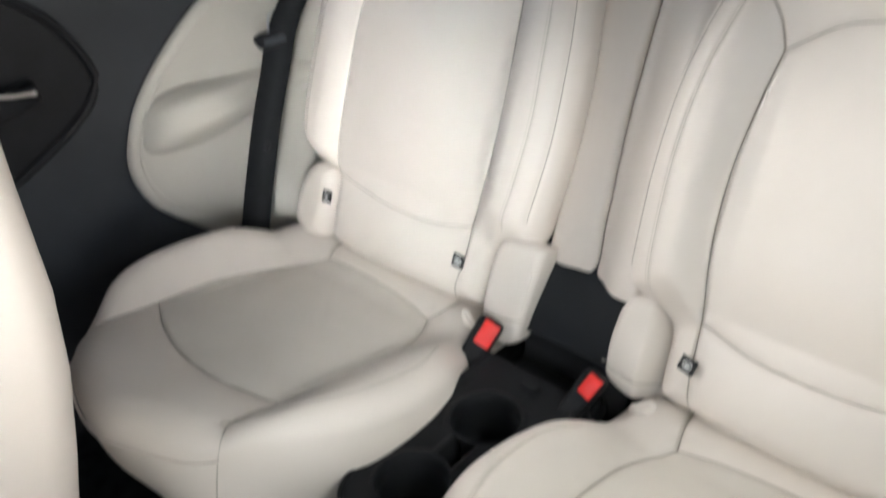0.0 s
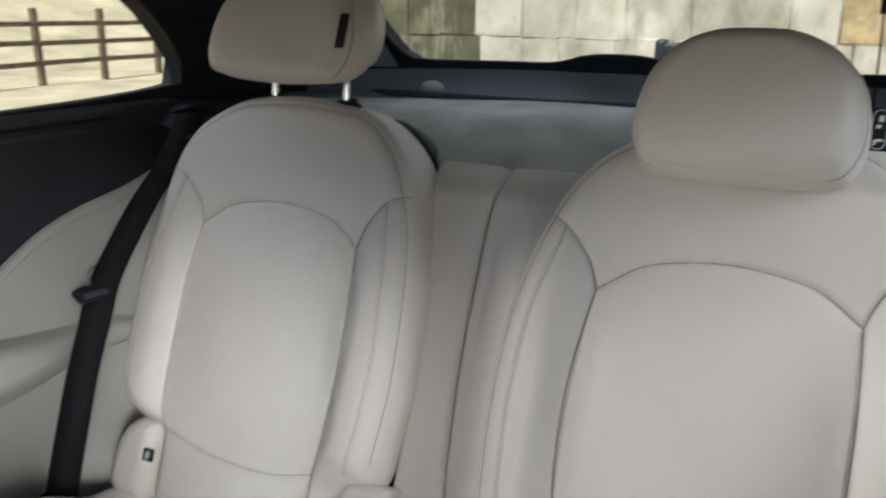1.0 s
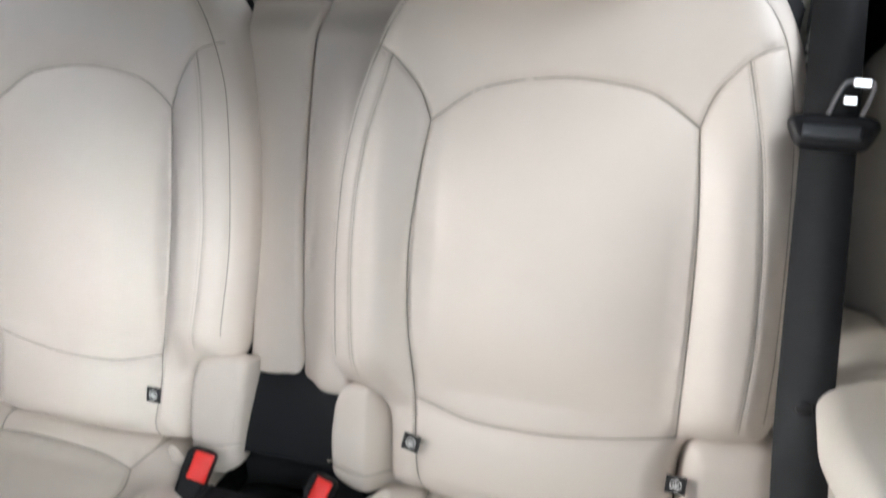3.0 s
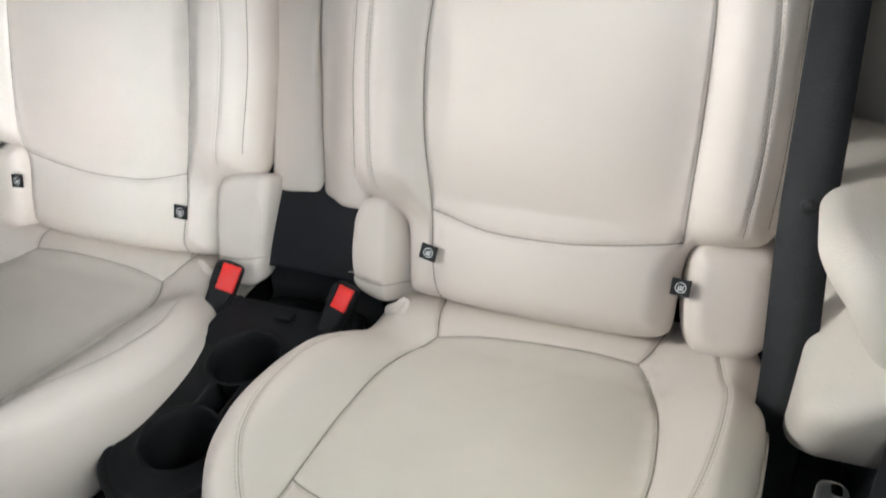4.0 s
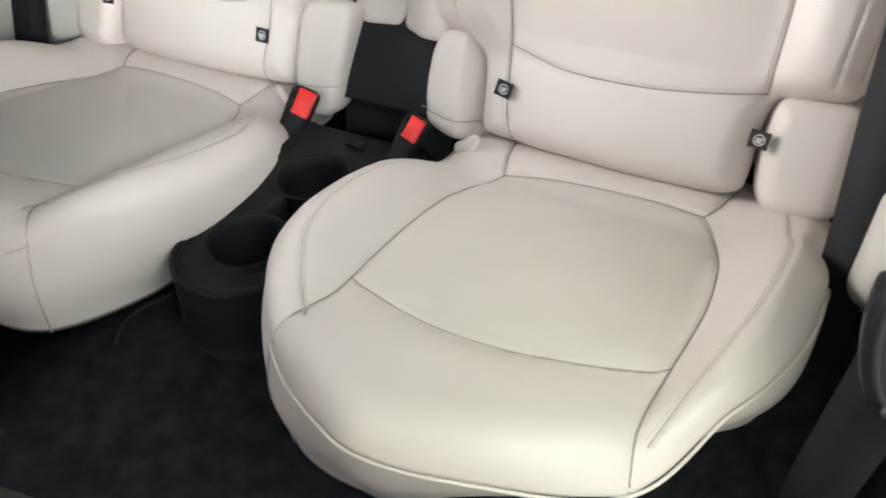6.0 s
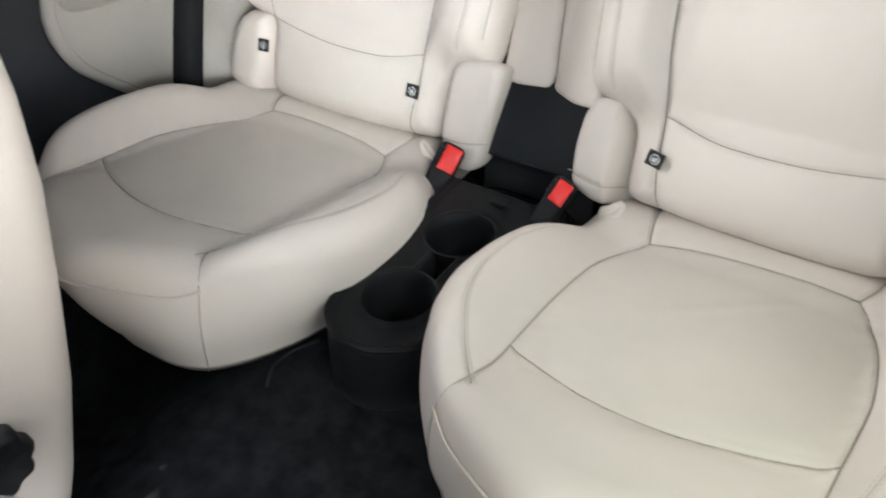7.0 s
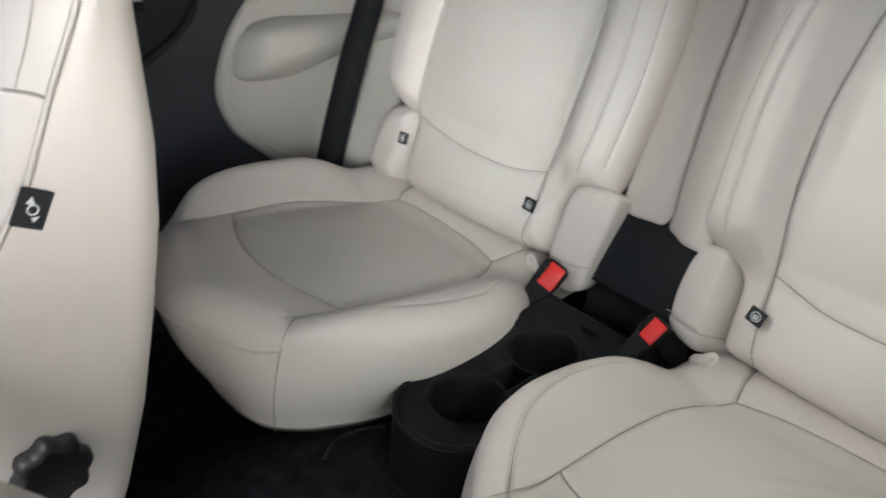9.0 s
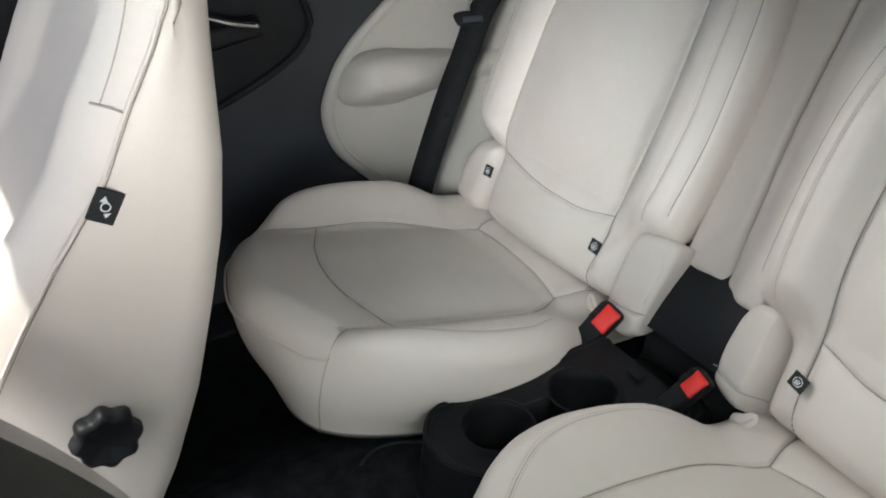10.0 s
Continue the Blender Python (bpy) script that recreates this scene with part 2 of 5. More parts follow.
def pillow(outline, centre, lift, to_world, thick, seams=(), around=360, rings=90, edge=0.035, regions=(), groove=0.005, width=0.0035,
           pull=0.004, bulge=0.006, tuck=0.0, walls=10, flip=False, slope=0.0):
    """An upholstered body over an outline in a plane. lift(a, b): the height of its face; the face rounds off over `edge` metres
    and turns into side walls that go `thick` deep. Seams sink into it. to_world(a, b, h): places it.
    Returns its vertices, normals and the faces of each region (the last: all else)."""
    rim = np.array(outline, float) if len(outline) == around else spline(outline, around, True)
    c = np.array(centre, float)
    s = np.linspace(0, 1, rings + 1)[1:]
    t = 1 - (1 - s) ** 1.5
    flat = np.concatenate([c[None]] + [c + k * (rim - c) for k in t])
    d = distance(flat, rim[::2], True)
    d[-around:] = 0
    h = lift(flat[:, 0], flat[:, 1])
    e = np.clip(1 - d / edge, 0, 1)
    h = h - edge * (1 - np.sqrt(np.maximum(1 - e * e, 0)))
    if len(seams):
        ds = np.min([distance(flat, line) for line in seams], 0)
        h = h - groove * np.exp(-(ds / width) ** 2) - pull * np.exp(-(ds / 0.016) ** 2)
        h = h + 0.0007 * np.exp(-(ds / 0.018) ** 2) * np.sin(150 * flat[:, 0] + 80 * flat[:, 1]) * np.sin(60 * flat[:, 0] - 120 * flat[:, 1])
    tang = np.roll(rim, -1, 0) - np.roll(rim, 1, 0)
    out = np.stack([tang[:, 1], -tang[:, 0]], 1) / np.linalg.norm(tang, axis=1, keepdims=True)
    if ((rim - c) * out).sum() < 0:
        out = -out
    pts, hs = [flat], [h]
    deep = thick(rim[:, 0], rim[:, 1]) if callable(thick) else np.full(around, thick)
    top = h[-around:]
    cut = tuck(rim[:, 0], rim[:, 1]) if callable(tuck) else np.full(around, tuck)
    lean = slope(rim[:, 0], rim[:, 1]) if callable(slope) else np.full(around, slope)
    for k in range(1, walls + 1):
        u = k / walls
        pts.append(rim + out * (bulge * math.sin(math.pi * min(u * 1.15, 1)) - cut * u * u - lean * u)[:, None])
        hs.append(top + (-deep - top) * u)
    flat, h = np.concatenate(pts), np.concatenate(hs)
    flat = np.concatenate([flat, c[None]])
    h = np.r_[h, hs[-1].min()]
    v = to_world(flat[:, 0], flat[:, 1], h)
    total = rings + walls
    faces = []
    for k in range(around):
        k2 = (k + 1) % around
        faces.append((0, 1 + k, 1 + k2, 0))
    k = np.arange(around)
    k2 = (k + 1) % around
    for i in range(total - 1):
        r0, r1 = 1 + i * around, 1 + (i + 1) * around
        faces.extend(zip(r0 + k, r1 + k, r1 + k2, r0 + k2))
    last = 1 + (total - 1) * around
    for q in range(around):
        faces.append((last + q, len(v) - 1, last + (q + 1) % around, last + q))
    fa = np.array(faces)
    if flip:
        fa = fa[:, ::-1]
    nrm = vertex_normals(v, fa)
    mid = flat[fa].mean(1)
    left = np.ones(len(fa), bool)
    left_top = np.arange(len(fa)) < around * rings
    sets = []
    for poly in regions:
        m = inside(mid, poly) & left & left_top
        left &= ~m
        sets.append(fa[m])
    sets.append(fa[left])
    surface = (flat, h)
    return v, nrm, sets, surface


def skin(name, v, nrm, faces, mat, parent=None, label=""):
    """A mesh of some of the faces over shared vertices, with the normals of the whole."""
    used = np.unique(faces)
    back = np.full(len(v), -1)
    back[used] = np.arange(len(used))
    clean = [tuple(dict.fromkeys(f)) for f in back[faces].tolist()]
    return part(name, v[used], clean, mat, parent, label, normals=nrm[used])


def tube(line, radius, steps=8, closed=False):
    """A round cord along a line in space."""
    p = np.array(line, float)
    n = len(p)
    tan = np.roll(p, -1, 0) - np.roll(p, 1, 0) if closed else np.gradient(p, axis=0)
    tan /= np.maximum(np.linalg.norm(tan, axis=1, keepdims=True), 1e-9)
    up = np.array([0.13, 0.31, 0.94])
    side = np.cross(tan, up)
    side /= np.maximum(np.linalg.norm(side, axis=1, keepdims=True), 1e-9)
    oth = np.cross(side, tan)
    verts, faces = [], []
    for i in range(n):
        for k in range(steps):
            a = 2 * math.pi * k / steps
            verts.append(p[i] + radius * (math.cos(a) * side[i] + math.sin(a) * oth[i]))
    for i in range(n if closed else n - 1):
        j = (i + 1) % n
        for k in range(steps):
            k2 = (k + 1) % steps
            faces.append((i * steps + k, i * steps + k2, j * steps + k2, j * steps + k))
    if not closed:
        faces.append(tuple(range(steps))[::-1])
        faces.append(tuple((n - 1) * steps + k for k in range(steps)))
    return verts, faces


def stitches(line, ups, length=0.0044, gap=0.0016, thick=0.0005):
    """Single stitches lying along a line in space, as one body."""
    p, up = np.array(line, float), np.array(ups, float)
    s = np.r_[0, np.cumsum(np.linalg.norm(np.diff(p, axis=0), axis=1))]
    verts, faces = [], []
    pos = 0.0
    while pos + length < s[-1]:
        ends = []
        for q in (pos, pos + length):
            ends.append((np.array([np.interp(q, s, p[:, k]) for k in range(3)]), np.array([np.interp(q, s, up[:, k]) for k in range(3)])))
        (a, n1), (b, _) = ends
        d = (b - a) / max(np.linalg.norm(b - a), 1e-9)
        w = np.cross(d, n1) * thick
        base = len(verts)
        m = (a + b) / 2 + n1 * thick * 1.4
        verts += [a + w, a - w, m - w, m + w, b + w, b - w]
        faces += [(base, base + 1, base + 2, base + 3), (base + 3, base + 2, base + 5, base + 4)]
        pos += length + gap
    return verts, faces


def ring_panel(outer, inner, depth, extra=None):
    """A panel with an opening: loops of equal count in space, `depth` the way to its far face."""
    o, i = np.array(outer, float), np.array(inner, float)
    n = len(o)
    dv = np.array(depth, float)
    v = np.concatenate([o, i, o + dv, i + dv])
    f = []
    for k in range(n):
        k2 = (k + 1) % n
        f += [(k, k2, n + k2, n + k), (2 * n + k, 3 * n + k, 3 * n + k2, 2 * n + k2), (n + k, n + k2, 3 * n + k2, 3 * n + k), (k, 2 * n + k, 2 * n + k2, k2)]
    return v, f


def sweep(sections):
    """A skin over sections of equal count, one after another."""
    s = np.array(sections, float)
    m, n = s.shape[:2]
    f = []
    for i in range(m - 1):
        for k in range(n - 1):
            f.append((i * n + k, i * n + k + 1, (i + 1) * n + k + 1, (i + 1) * n + k))
    return s.reshape(-1, 3), f

# ---- rear seats ----
SX = 0.32                                   # middle of a rear seat from the car's middle
LEAN = radians(22)                          # backrest
RISE = math.atan(0.235)                     # cushion, up to the front


def on_back(side):
    def to_world(a, v, h):
        y = 0.032 + v * math.sin(LEAN) - h * math.cos(LEAN)
        z = 0.343 + v * math.cos(LEAN) + h * math.sin(LEAN)
        return np.stack([side * (SX + np.asarray(a, float)), y + 0 * a, z + 0 * a], -1)
    return to_world


def on_cushion(side):
    def to_world(a, b, h):
        y = -0.053 - b * math.cos(RISE) + h * math.sin(RISE)
        z = 0.213 + b * math.sin(RISE) + h * math.cos(RISE)
        return np.stack([side * (SX + np.asarray(a, float)), y + 0 * a, z + 0 * a], -1)
    return to_world


BACK_RIM = [(-0.113, 0.519), (0.0, 0.537), (0.12, 0.526), (0.196, 0.476), (0.232, 0.41), (0.244, 0.33), (0.249, 0.22), (0.248, 0.1), (0.243, 0.03),
            (0.23, 0.006), (0.19, -0.002), (0.162, -0.006), (0.152, -0.03), (0.15, -0.07), (0.146, -0.11), (0.12, -0.122), (0.0, -0.124),
            (-0.13, -0.12), (-0.172, -0.114), (-0.18, -0.08), (-0.183, -0.03), (-0.195, -0.012), (-0.222, -0.002), (-0.245, 0.006), (-0.255, 0.05), (-0.261, 0.16),
            (-0.257, 0.255), (-0.243, 0.335), (-0.222, 0.398), (-0.2, 0.446), (-0.167, 0.485)]
BACK_PANEL = spline([(-0.143, 0.0), (-0.156, 0.1), (-0.158, 0.19), (-0.15, 0.28), (-0.145, 0.318)], 40)
BACK_PANEL_R = spline([(0.144, 0.322), (0.151, 0.23), (0.152, 0.12), (0.149, 0.0)], 40)
BACK_ARC = spline([(-0.145, 0.318), (-0.09, 0.355), (0.0, 0.369), (0.09, 0.357), (0.144, 0.322)], 50)
BACK_LOW = spline([(-0.143, 0.0), (-0.074, -0.016), (0.015, -0.017), (0.085, -0.01), (0.149, 0.0)], 40)
BACK_YOKE_IN = spline([(-0.145, 0.318), (-0.159, 0.352), (-0.188, 0.386), (-0.216, 0.401)], 24)
BACK_YOKE_OUT = spline([(0.144, 0.322), (0.158, 0.358), (0.19, 0.391), (0.216, 0.402)], 24)
LUMBAR_IN = spline([(-0.143, 0.0), (-0.139, -0.06), (-0.128, -0.125)], 20)
BACK_STITCH_IN = spline([(-0.19, 0.386), (-0.211, 0.29), (-0.22, 0.18), (-0.215, 0.08), (-0.207, 0.02)], 120)
BACK_STITCH_OUT = spline([(0.186, 0.387), (0.204, 0.3), (0.214, 0.2), (0.215, 0.1), (0.209, 0.02)], 120)
YOKE_EDGE = spline([(-0.24, 0.04), (-0.247, 0.15), (-0.243, 0.255), (-0.230, 0.335), (-0.210, 0.396), (-0.188, 0.439), (-0.158, 0.475), (-0.108, 0.506), (0.0, 0.517), (0.11, 0.508), (0.18, 0.462), (0.216, 0.41), (0.231, 0.33), (0.236, 0.22), (0.236, 0.1), (0.232, 0.03)], 260)

CUSH_RIM = [(-0.207, -0.055), (-0.218, -0.005), (-0.237, 0.045), (-0.254, 0.095), (-0.262, 0.15), (-0.259, 0.22), (-0.24, 0.285), (-0.206, 0.34), (-0.165, 0.383),
            (-0.105, 0.426), (-0.04, 0.455), (0.025, 0.449), (0.1, 0.424), (0.15, 0.394), (0.183, 0.356), (0.223, 0.285), (0.25, 0.19), (0.258, 0.09), (0.258, 0.0),
            (0.256, -0.07), (0.245, -0.12), (0.2, -0.14), (0.1, -0.145), (-0.08, -0.145), (-0.17, -0.14), (-0.196, -0.11)]
CUSH_IN = spline([(-0.117, -0.006), (-0.14, 0.04), (-0.15, 0.09), (-0.151, 0.18), (-0.145, 0.286)], 50)
CUSH_IN_FRONT = spline([(-0.145, 0.286), (-0.143, 0.325), (-0.148, 0.36), (-0.163, 0.384)], 30)
CUSH_OUT = spline([(0.12, -0.021), (0.136, 0.001), (0.15, 0.04), (0.158, 0.085), (0.164, 0.17), (0.158, 0.266)], 50)
CUSH_OUT_FRONT = spline([(0.158, 0.266), (0.155, 0.32), (0.156, 0.36), (0.163, 0.384)], 30)
CUSH_TOP = spline([(-0.117, -0.005), (-0.064, -0.017), (0.0, -0.023), (0.066, -0.025), (0.12, -0.021)], 40)
CUSH_ARC = spline([(-0.145, 0.286), (-0.058, 0.315), (0.029, 0.313), (0.095, 0.296), (0.158, 0.266)], 50)
CUSH_TAIL_IN = spline([(-0.117, -0.006), (-0.127, -0.04), (-0.134, -0.09)], 14)
CUSH_TAIL_OUT = spline([(0.12, -0.021), (0.133, -0.045), (0.142, -0.09)], 14)
CUSH_STITCH_IN = spline([(-0.205, 0.07), (-0.226, 0.13), (-0.224, 0.21), (-0.205, 0.275), (-0.175, 0.325), (-0.14, 0.366)], 120)
CUSH_STITCH_OUT = spline([(0.198, -0.07), (0.216, 0.03), (0.217, 0.12), (0.207, 0.21), (0.184, 0.30), (0.166, 0.36)], 120)


def back_lift(a, v):
    fade = ease(-0.03, 0.05, v) * (1 - 0.72 * ease(0.22, 0.46, v))
    bolster = ((0.036 - 0.010 * (a > 0)) * ease(0.125, 0.195, np.abs(a)) - 0.012 * ease(0.205, 0.26, np.abs(a))) * fade
    panel = 0.020 * np.clip(1 - (a / 0.155) ** 2, 0, 1) ** 0.8 * ease(-0.02, 0.10, v) * ease(0.37, 0.22, v)
    lumbar = 0.018 * np.clip(1 - (a / 0.165) ** 2, 0, 1) * np.clip(1 - ((v + 0.06) / 0.075) ** 2, 0, 1)
    yoke = 0.006 * ease(0.34, 0.42, v)
    creases = 0.0038 * np.sin(a * 120 + v * 75) * np.exp(-((a + 0.17) / 0.035) ** 2 - ((v - 0.0) / 0.05) ** 2)
    return bolster + panel + lumbar + yoke + creases


def cushion_lift(a, b):
    inner = 0.030 * ease(0.13, 0.21, -a) * ease(-0.03, 0.1, b)
    outer = 0.053 * ease(0.14, 0.225, a) * ease(-0.1, 0.12, b) * (1 - 0.85 * ease(0.31, 0.385, b))
    tail = 0.022 * ease(0.02, -0.06, b)
    panel = 0.006 * np.clip(1 - (a / 0.155) ** 2, 0, 1) * np.clip(1 - ((b - 0.14) / 0.17) ** 2, 0, 1)
    front = 0.010 * ease(0.29, 0.37, b) * np.clip(1 - (a / 0.2) ** 2, 0, 1)
    fold = 0.0012 * np.exp(-((a - 0.03 + 0.9 * (b - 0.06)) / 0.012) ** 2 - ((b - 0.09) / 0.06) ** 2)
    return inner + outer + tail + panel + front + fold - 0.0012 * np.cos(a * 40) * ease(0.0, 0.1, b)


def cushion_depth(a, b):
    """Down to a nearly level underside."""
    return 0.043 + 0.225 * np.clip(b, -0.05, 1) + 0.012 * ease(-0.05, -0.2, a) + 0.010 * ease(0.25, 0.42, b) - 0.085 * ease(-0.08, 0.2, a) * ease(0.12, 0.4, b)


def edge_drop(rim, edge):
    """The face's height with its rounded rim, as a function of the plane."""
    full = spline(rim, 360, True)

    def drop(pts):
        e = np.clip(1 - distance(pts, full[::2], True) / edge, 0, 1)
        return edge * (1 - np.sqrt(np.maximum(1 - e * e, 0)))
    return drop


def add_stitch_rows(name, line, lift, drop, place, parent, side, gap=0.0029):
    q = np.array(line)
    tan = np.gradient(q, axis=0)
    nor = np.stack([-tan[:, 1], tan[:, 0]], 1) / np.linalg.norm(tan, axis=1, keepdims=True)
    verts, faces = [], []
    for off in (-gap, gap):
        w = q + nor * off
        h = lift(w[:, 0], w[:, 1]) - drop(w) - 0.0008
        p = place(w[:, 0], w[:, 1], h)
        up = place(w[:, 0], w[:, 1], h + 0.001) - p
        up /= np.linalg.norm(up, axis=1, keepdims=True)
        v, f = stitches(p, up)
        faces += [tuple(i + len(verts) for i in q2) for q2 in f]
        verts += v
    ob = part(name, verts, faces, THREAD, parent, "fine grey double stitching", smooth=False)
    ob["kind"] = "stuff"
    h = lift(q[:, 0], q[:, 1]) - drop(q) - 0.0024
    part("seam", *tube(place(q[:, 0], q[:, 1], h), 0.0008, 6), STITCH_LINE, parent)
    return ob


def woven_tag(parent, place, a, v, h, tilt):
    """A small black woven tag with a pale round mark, sewn into the seam."""
    def quad(cx, cy, w, k, lift):
        pts = np.array([(cx - w, cy - k), (cx + w, cy - k), (cx + w, cy + k), (cx - w, cy + k)])
        c, s = math.cos(tilt), math.sin(tilt)
        pts = np.stack([pts[:, 0] * c - pts[:, 1] * s, pts[:, 0] * s + pts[:, 1] * c], 1) + (a, v)
        return place(pts[:, 0], pts[:, 1], np.full(4, h + lift))
    lo, hi = quad(0, 0, 0.0105, 0.0095, 0.0), quad(0, 0, 0.0105, 0.0095, 0.0016)
    v8 = np.concatenate([lo, hi])
    tag = part("tag", v8, [(0, 3, 2, 1), (4, 5, 6, 7), (0, 1, 5, 4), (1, 2, 6, 5), (2, 3, 7, 6), (3, 0, 4, 7)], TAG, parent,
               "black woven tag with pale round mark", smooth=False)
    ring, n = [], 20
    for r in (0.0062, 0.0052):
        ang = np.linspace(0, 2 * math.pi, n, endpoint=False)
        ring.append(place(a + r * np.cos(ang), v + r * np.sin(ang), np.full(n, h + 0.0021)))
    vv = np.concatenate(ring)
    part("mark_ring", vv, [(k, (k + 1) % n, n + (k + 1) % n, n + k) for k in range(n)], WHITE, tag, smooth=False)
    bars_v, bars_f = [], []
    for dx, dy, w, k in ((-0.0022, -0.0004, 0.0008, 0.0022), (0.0002, 0.0002, 0.0008, 0.0026), (0.0024, 0.0006, 0.0007, 0.0020), (0.0, -0.0026, 0.0030, 0.0007)):
        bars_f.append(tuple(range(len(bars_v), len(bars_v) + 4)))
        bars_v += list(quad(dx, dy, w, k, 0.0023))
    part("mark_bars", bars_v, bars_f, WHITE, tag, smooth=False)
    return tag


def rear_seat(side, raised, label):
    flip = side > 0
    seat = thing("car_seat", label, "car seat", group="rear seats")
    # cushion
    place = on_cushion(side)
    seams = [CUSH_IN, CUSH_IN_FRONT, CUSH_OUT, CUSH_OUT_FRONT, CUSH_TOP, CUSH_ARC, CUSH_TAIL_IN, CUSH_TAIL_OUT]
    thin = [CUSH_STITCH_IN, CUSH_STITCH_OUT] if side > 0 else [CUSH_STITCH_IN]
    drop = edge_drop(CUSH_RIM, 0.04)

    def lift(a, b):
        h = cushion_lift(a, b)
        pts = np.stack([a, b], 1)
        for q in thin:
            h = h - 0.0022 * np.exp(-(distance(pts, q) / 0.003) ** 2)
        return h
    centre = np.concatenate([CUSH_TOP, CUSH_OUT[1:], CUSH_ARC[::-1][1:], CUSH_IN[::-1][1:-1]])
    nose = np.concatenate([CUSH_ARC, CUSH_OUT_FRONT[1:], [(0.10, 0.50), (-0.05, 0.50)], CUSH_IN_FRONT[::-1][:-1]])
    v, nrm, sets, _ = pillow(CUSH_RIM, (0.0, 0.17), lift, place, cushion_depth, seams, around=420, rings=104, edge=0.04,
                             regions=(centre, nose), groove=0.0042, width=0.0022, pull=0.0026, bulge=0.007, tuck=0.018, slope=lambda a, b: 0.052 * ease(-0.17, -0.04, a) * ease(0.2, 0.4, b), walls=14, flip=flip)
    cushion = skin("cushion", v, nrm, sets[2], LEATHER, seat, "cream leather seat cushion with raised bolsters")
    skin("centre_panel", v, nrm, sets[0], LEATHER_WORN, cushion, "slightly darker creased seating panel")
    skin("front_panel", v, nrm, sets[1], LEATHER, cushion)
    add_stitch_rows("stitching", CUSH_STITCH_IN, cushion_lift, drop, place, cushion, side)
    if side > 0:
        add_stitch_rows("stitching", CUSH_STITCH_OUT, cushion_lift, drop, place, cushion, side)
    for q in seams:
        w = np.array(q)
        h = cushion_lift(w[:, 0], w[:, 1]) - drop(w) - 0.0048
        part("seam", *tube(place(w[:, 0], w[:, 1], h), 0.00075, 6), SEAM, cushion)
    # the welted seam round the front of the cushion
    rim = spline(CUSH_RIM, 420, True)
    k = np.argmin(np.hypot(rim[:, 0] + 0.164, rim[:, 1] - 0.385))
    run = np.array([rim[(k + j) % 420] for j in range(0, 175)])
    run = run + 0.0022 * (run - np.array([0, 0.17])) / np.linalg.norm(run - np.array([0, 0.17]), axis=1, keepdims=True)
    part("welt", *tube(place(run[:, 0], run[:, 1], cushion_lift(run[:, 0], run[:, 1]) - 0.0425), 0.0017, 8), LEATHER, cushion)
    for a0, b0 in ((-0.164, 0.385), (0.163, 0.382)):
        drop_line = np.linspace(0, 1, 20)
        h0 = float(cushion_lift(np.array([a0]), np.array([b0]))[0]) - 0.04
        deep = float(cushion_depth(np.array([a0]), np.array([b0]))[0])
        way = np.array([a0, b0 - 0.17]) / np.hypot(a0, b0 - 0.17)
        off = 0.0065 * np.sin(np.pi * np.minimum(drop_line * 1.15, 1)) - 0.018 * drop_line**2 - 0.052 * float(ease(-0.17, -0.04, a0) * ease(0.2, 0.4, b0)) * drop_line + 0.0004
        part("seam", *tube(place(a0 + way[0] * off, b0 + way[1] * off, h0 + (-deep - h0) * drop_line), 0.0009, 6), STITCH_LINE, cushion)
    # backrest
    place = on_back(side)
    rim_back = BACK_RIM if side > 0 else BACK_RIM[:7] + [(0.25, 0.11), (0.243, 0.062), (0.222, 0.022), (0.188, 0.0)] + BACK_RIM[11:]
    seams = [BACK_PANEL, BACK_PANEL_R, BACK_ARC, BACK_LOW, BACK_YOKE_IN, BACK_YOKE_OUT, LUMBAR_IN]
    bthin = [BACK_STITCH_IN, BACK_STITCH_OUT, YOKE_EDGE]
    bdrop = edge_drop(rim_back, 0.036)

    def blift(a, b):
        h = back_lift(a, b)
        pts = np.stack([a, b], 1)
        for q in bthin:
            h = h - 0.0022 * np.exp(-(distance(pts, q) / 0.003) ** 2)
        return h
    centre = np.concatenate([BACK_LOW, BACK_PANEL_R[::-1][1:], BACK_ARC[::-1][1:], BACK_PANEL[::-1][1:-1]])
    lumbar = np.concatenate([BACK_LOW[::-1], LUMBAR_IN[1:], [(-0.12, -0.2), (0.2, -0.2), (0.16, -0.02)]])
    yoke = np.concatenate([BACK_ARC, BACK_YOKE_OUT[1:], [(0.3, 0.45), (0.3, 0.6), (-0.3, 0.6), (-0.3, 0.44)], BACK_YOKE_IN[::-1][:-1]])
    v, nrm, sets, _ = pillow(rim_back, (0.0, 0.19), blift, place, 0.085, seams, around=460, rings=110, edge=0.036,
                             regions=(centre, lumbar, yoke), groove=0.0042, width=0.0022, pull=0.0026, bulge=0.004, tuck=0.0, walls=10, flip=not flip, slope=lambda a, b: 0.045 - 0.02 * ease(0.05, -0.1, a) - 0.03 * ease(0.3, 0.44, b) * ease(0.05, -0.1, a))
    back = skin("backrest", v, nrm, sets[3], LEATHER, seat, "cream leather backrest with side bolsters")
    skin("centre_panel", v, nrm, sets[0], LEATHER, back)
    skin("lumbar_panel", v, nrm, sets[1], LEATHER, back)
    skin("shoulder_panel", v, nrm, sets[2], LEATHER, back)
    for q in (BACK_STITCH_IN, BACK_STITCH_OUT):
        add_stitch_rows("stitching", q, back_lift, bdrop, place, back, side)
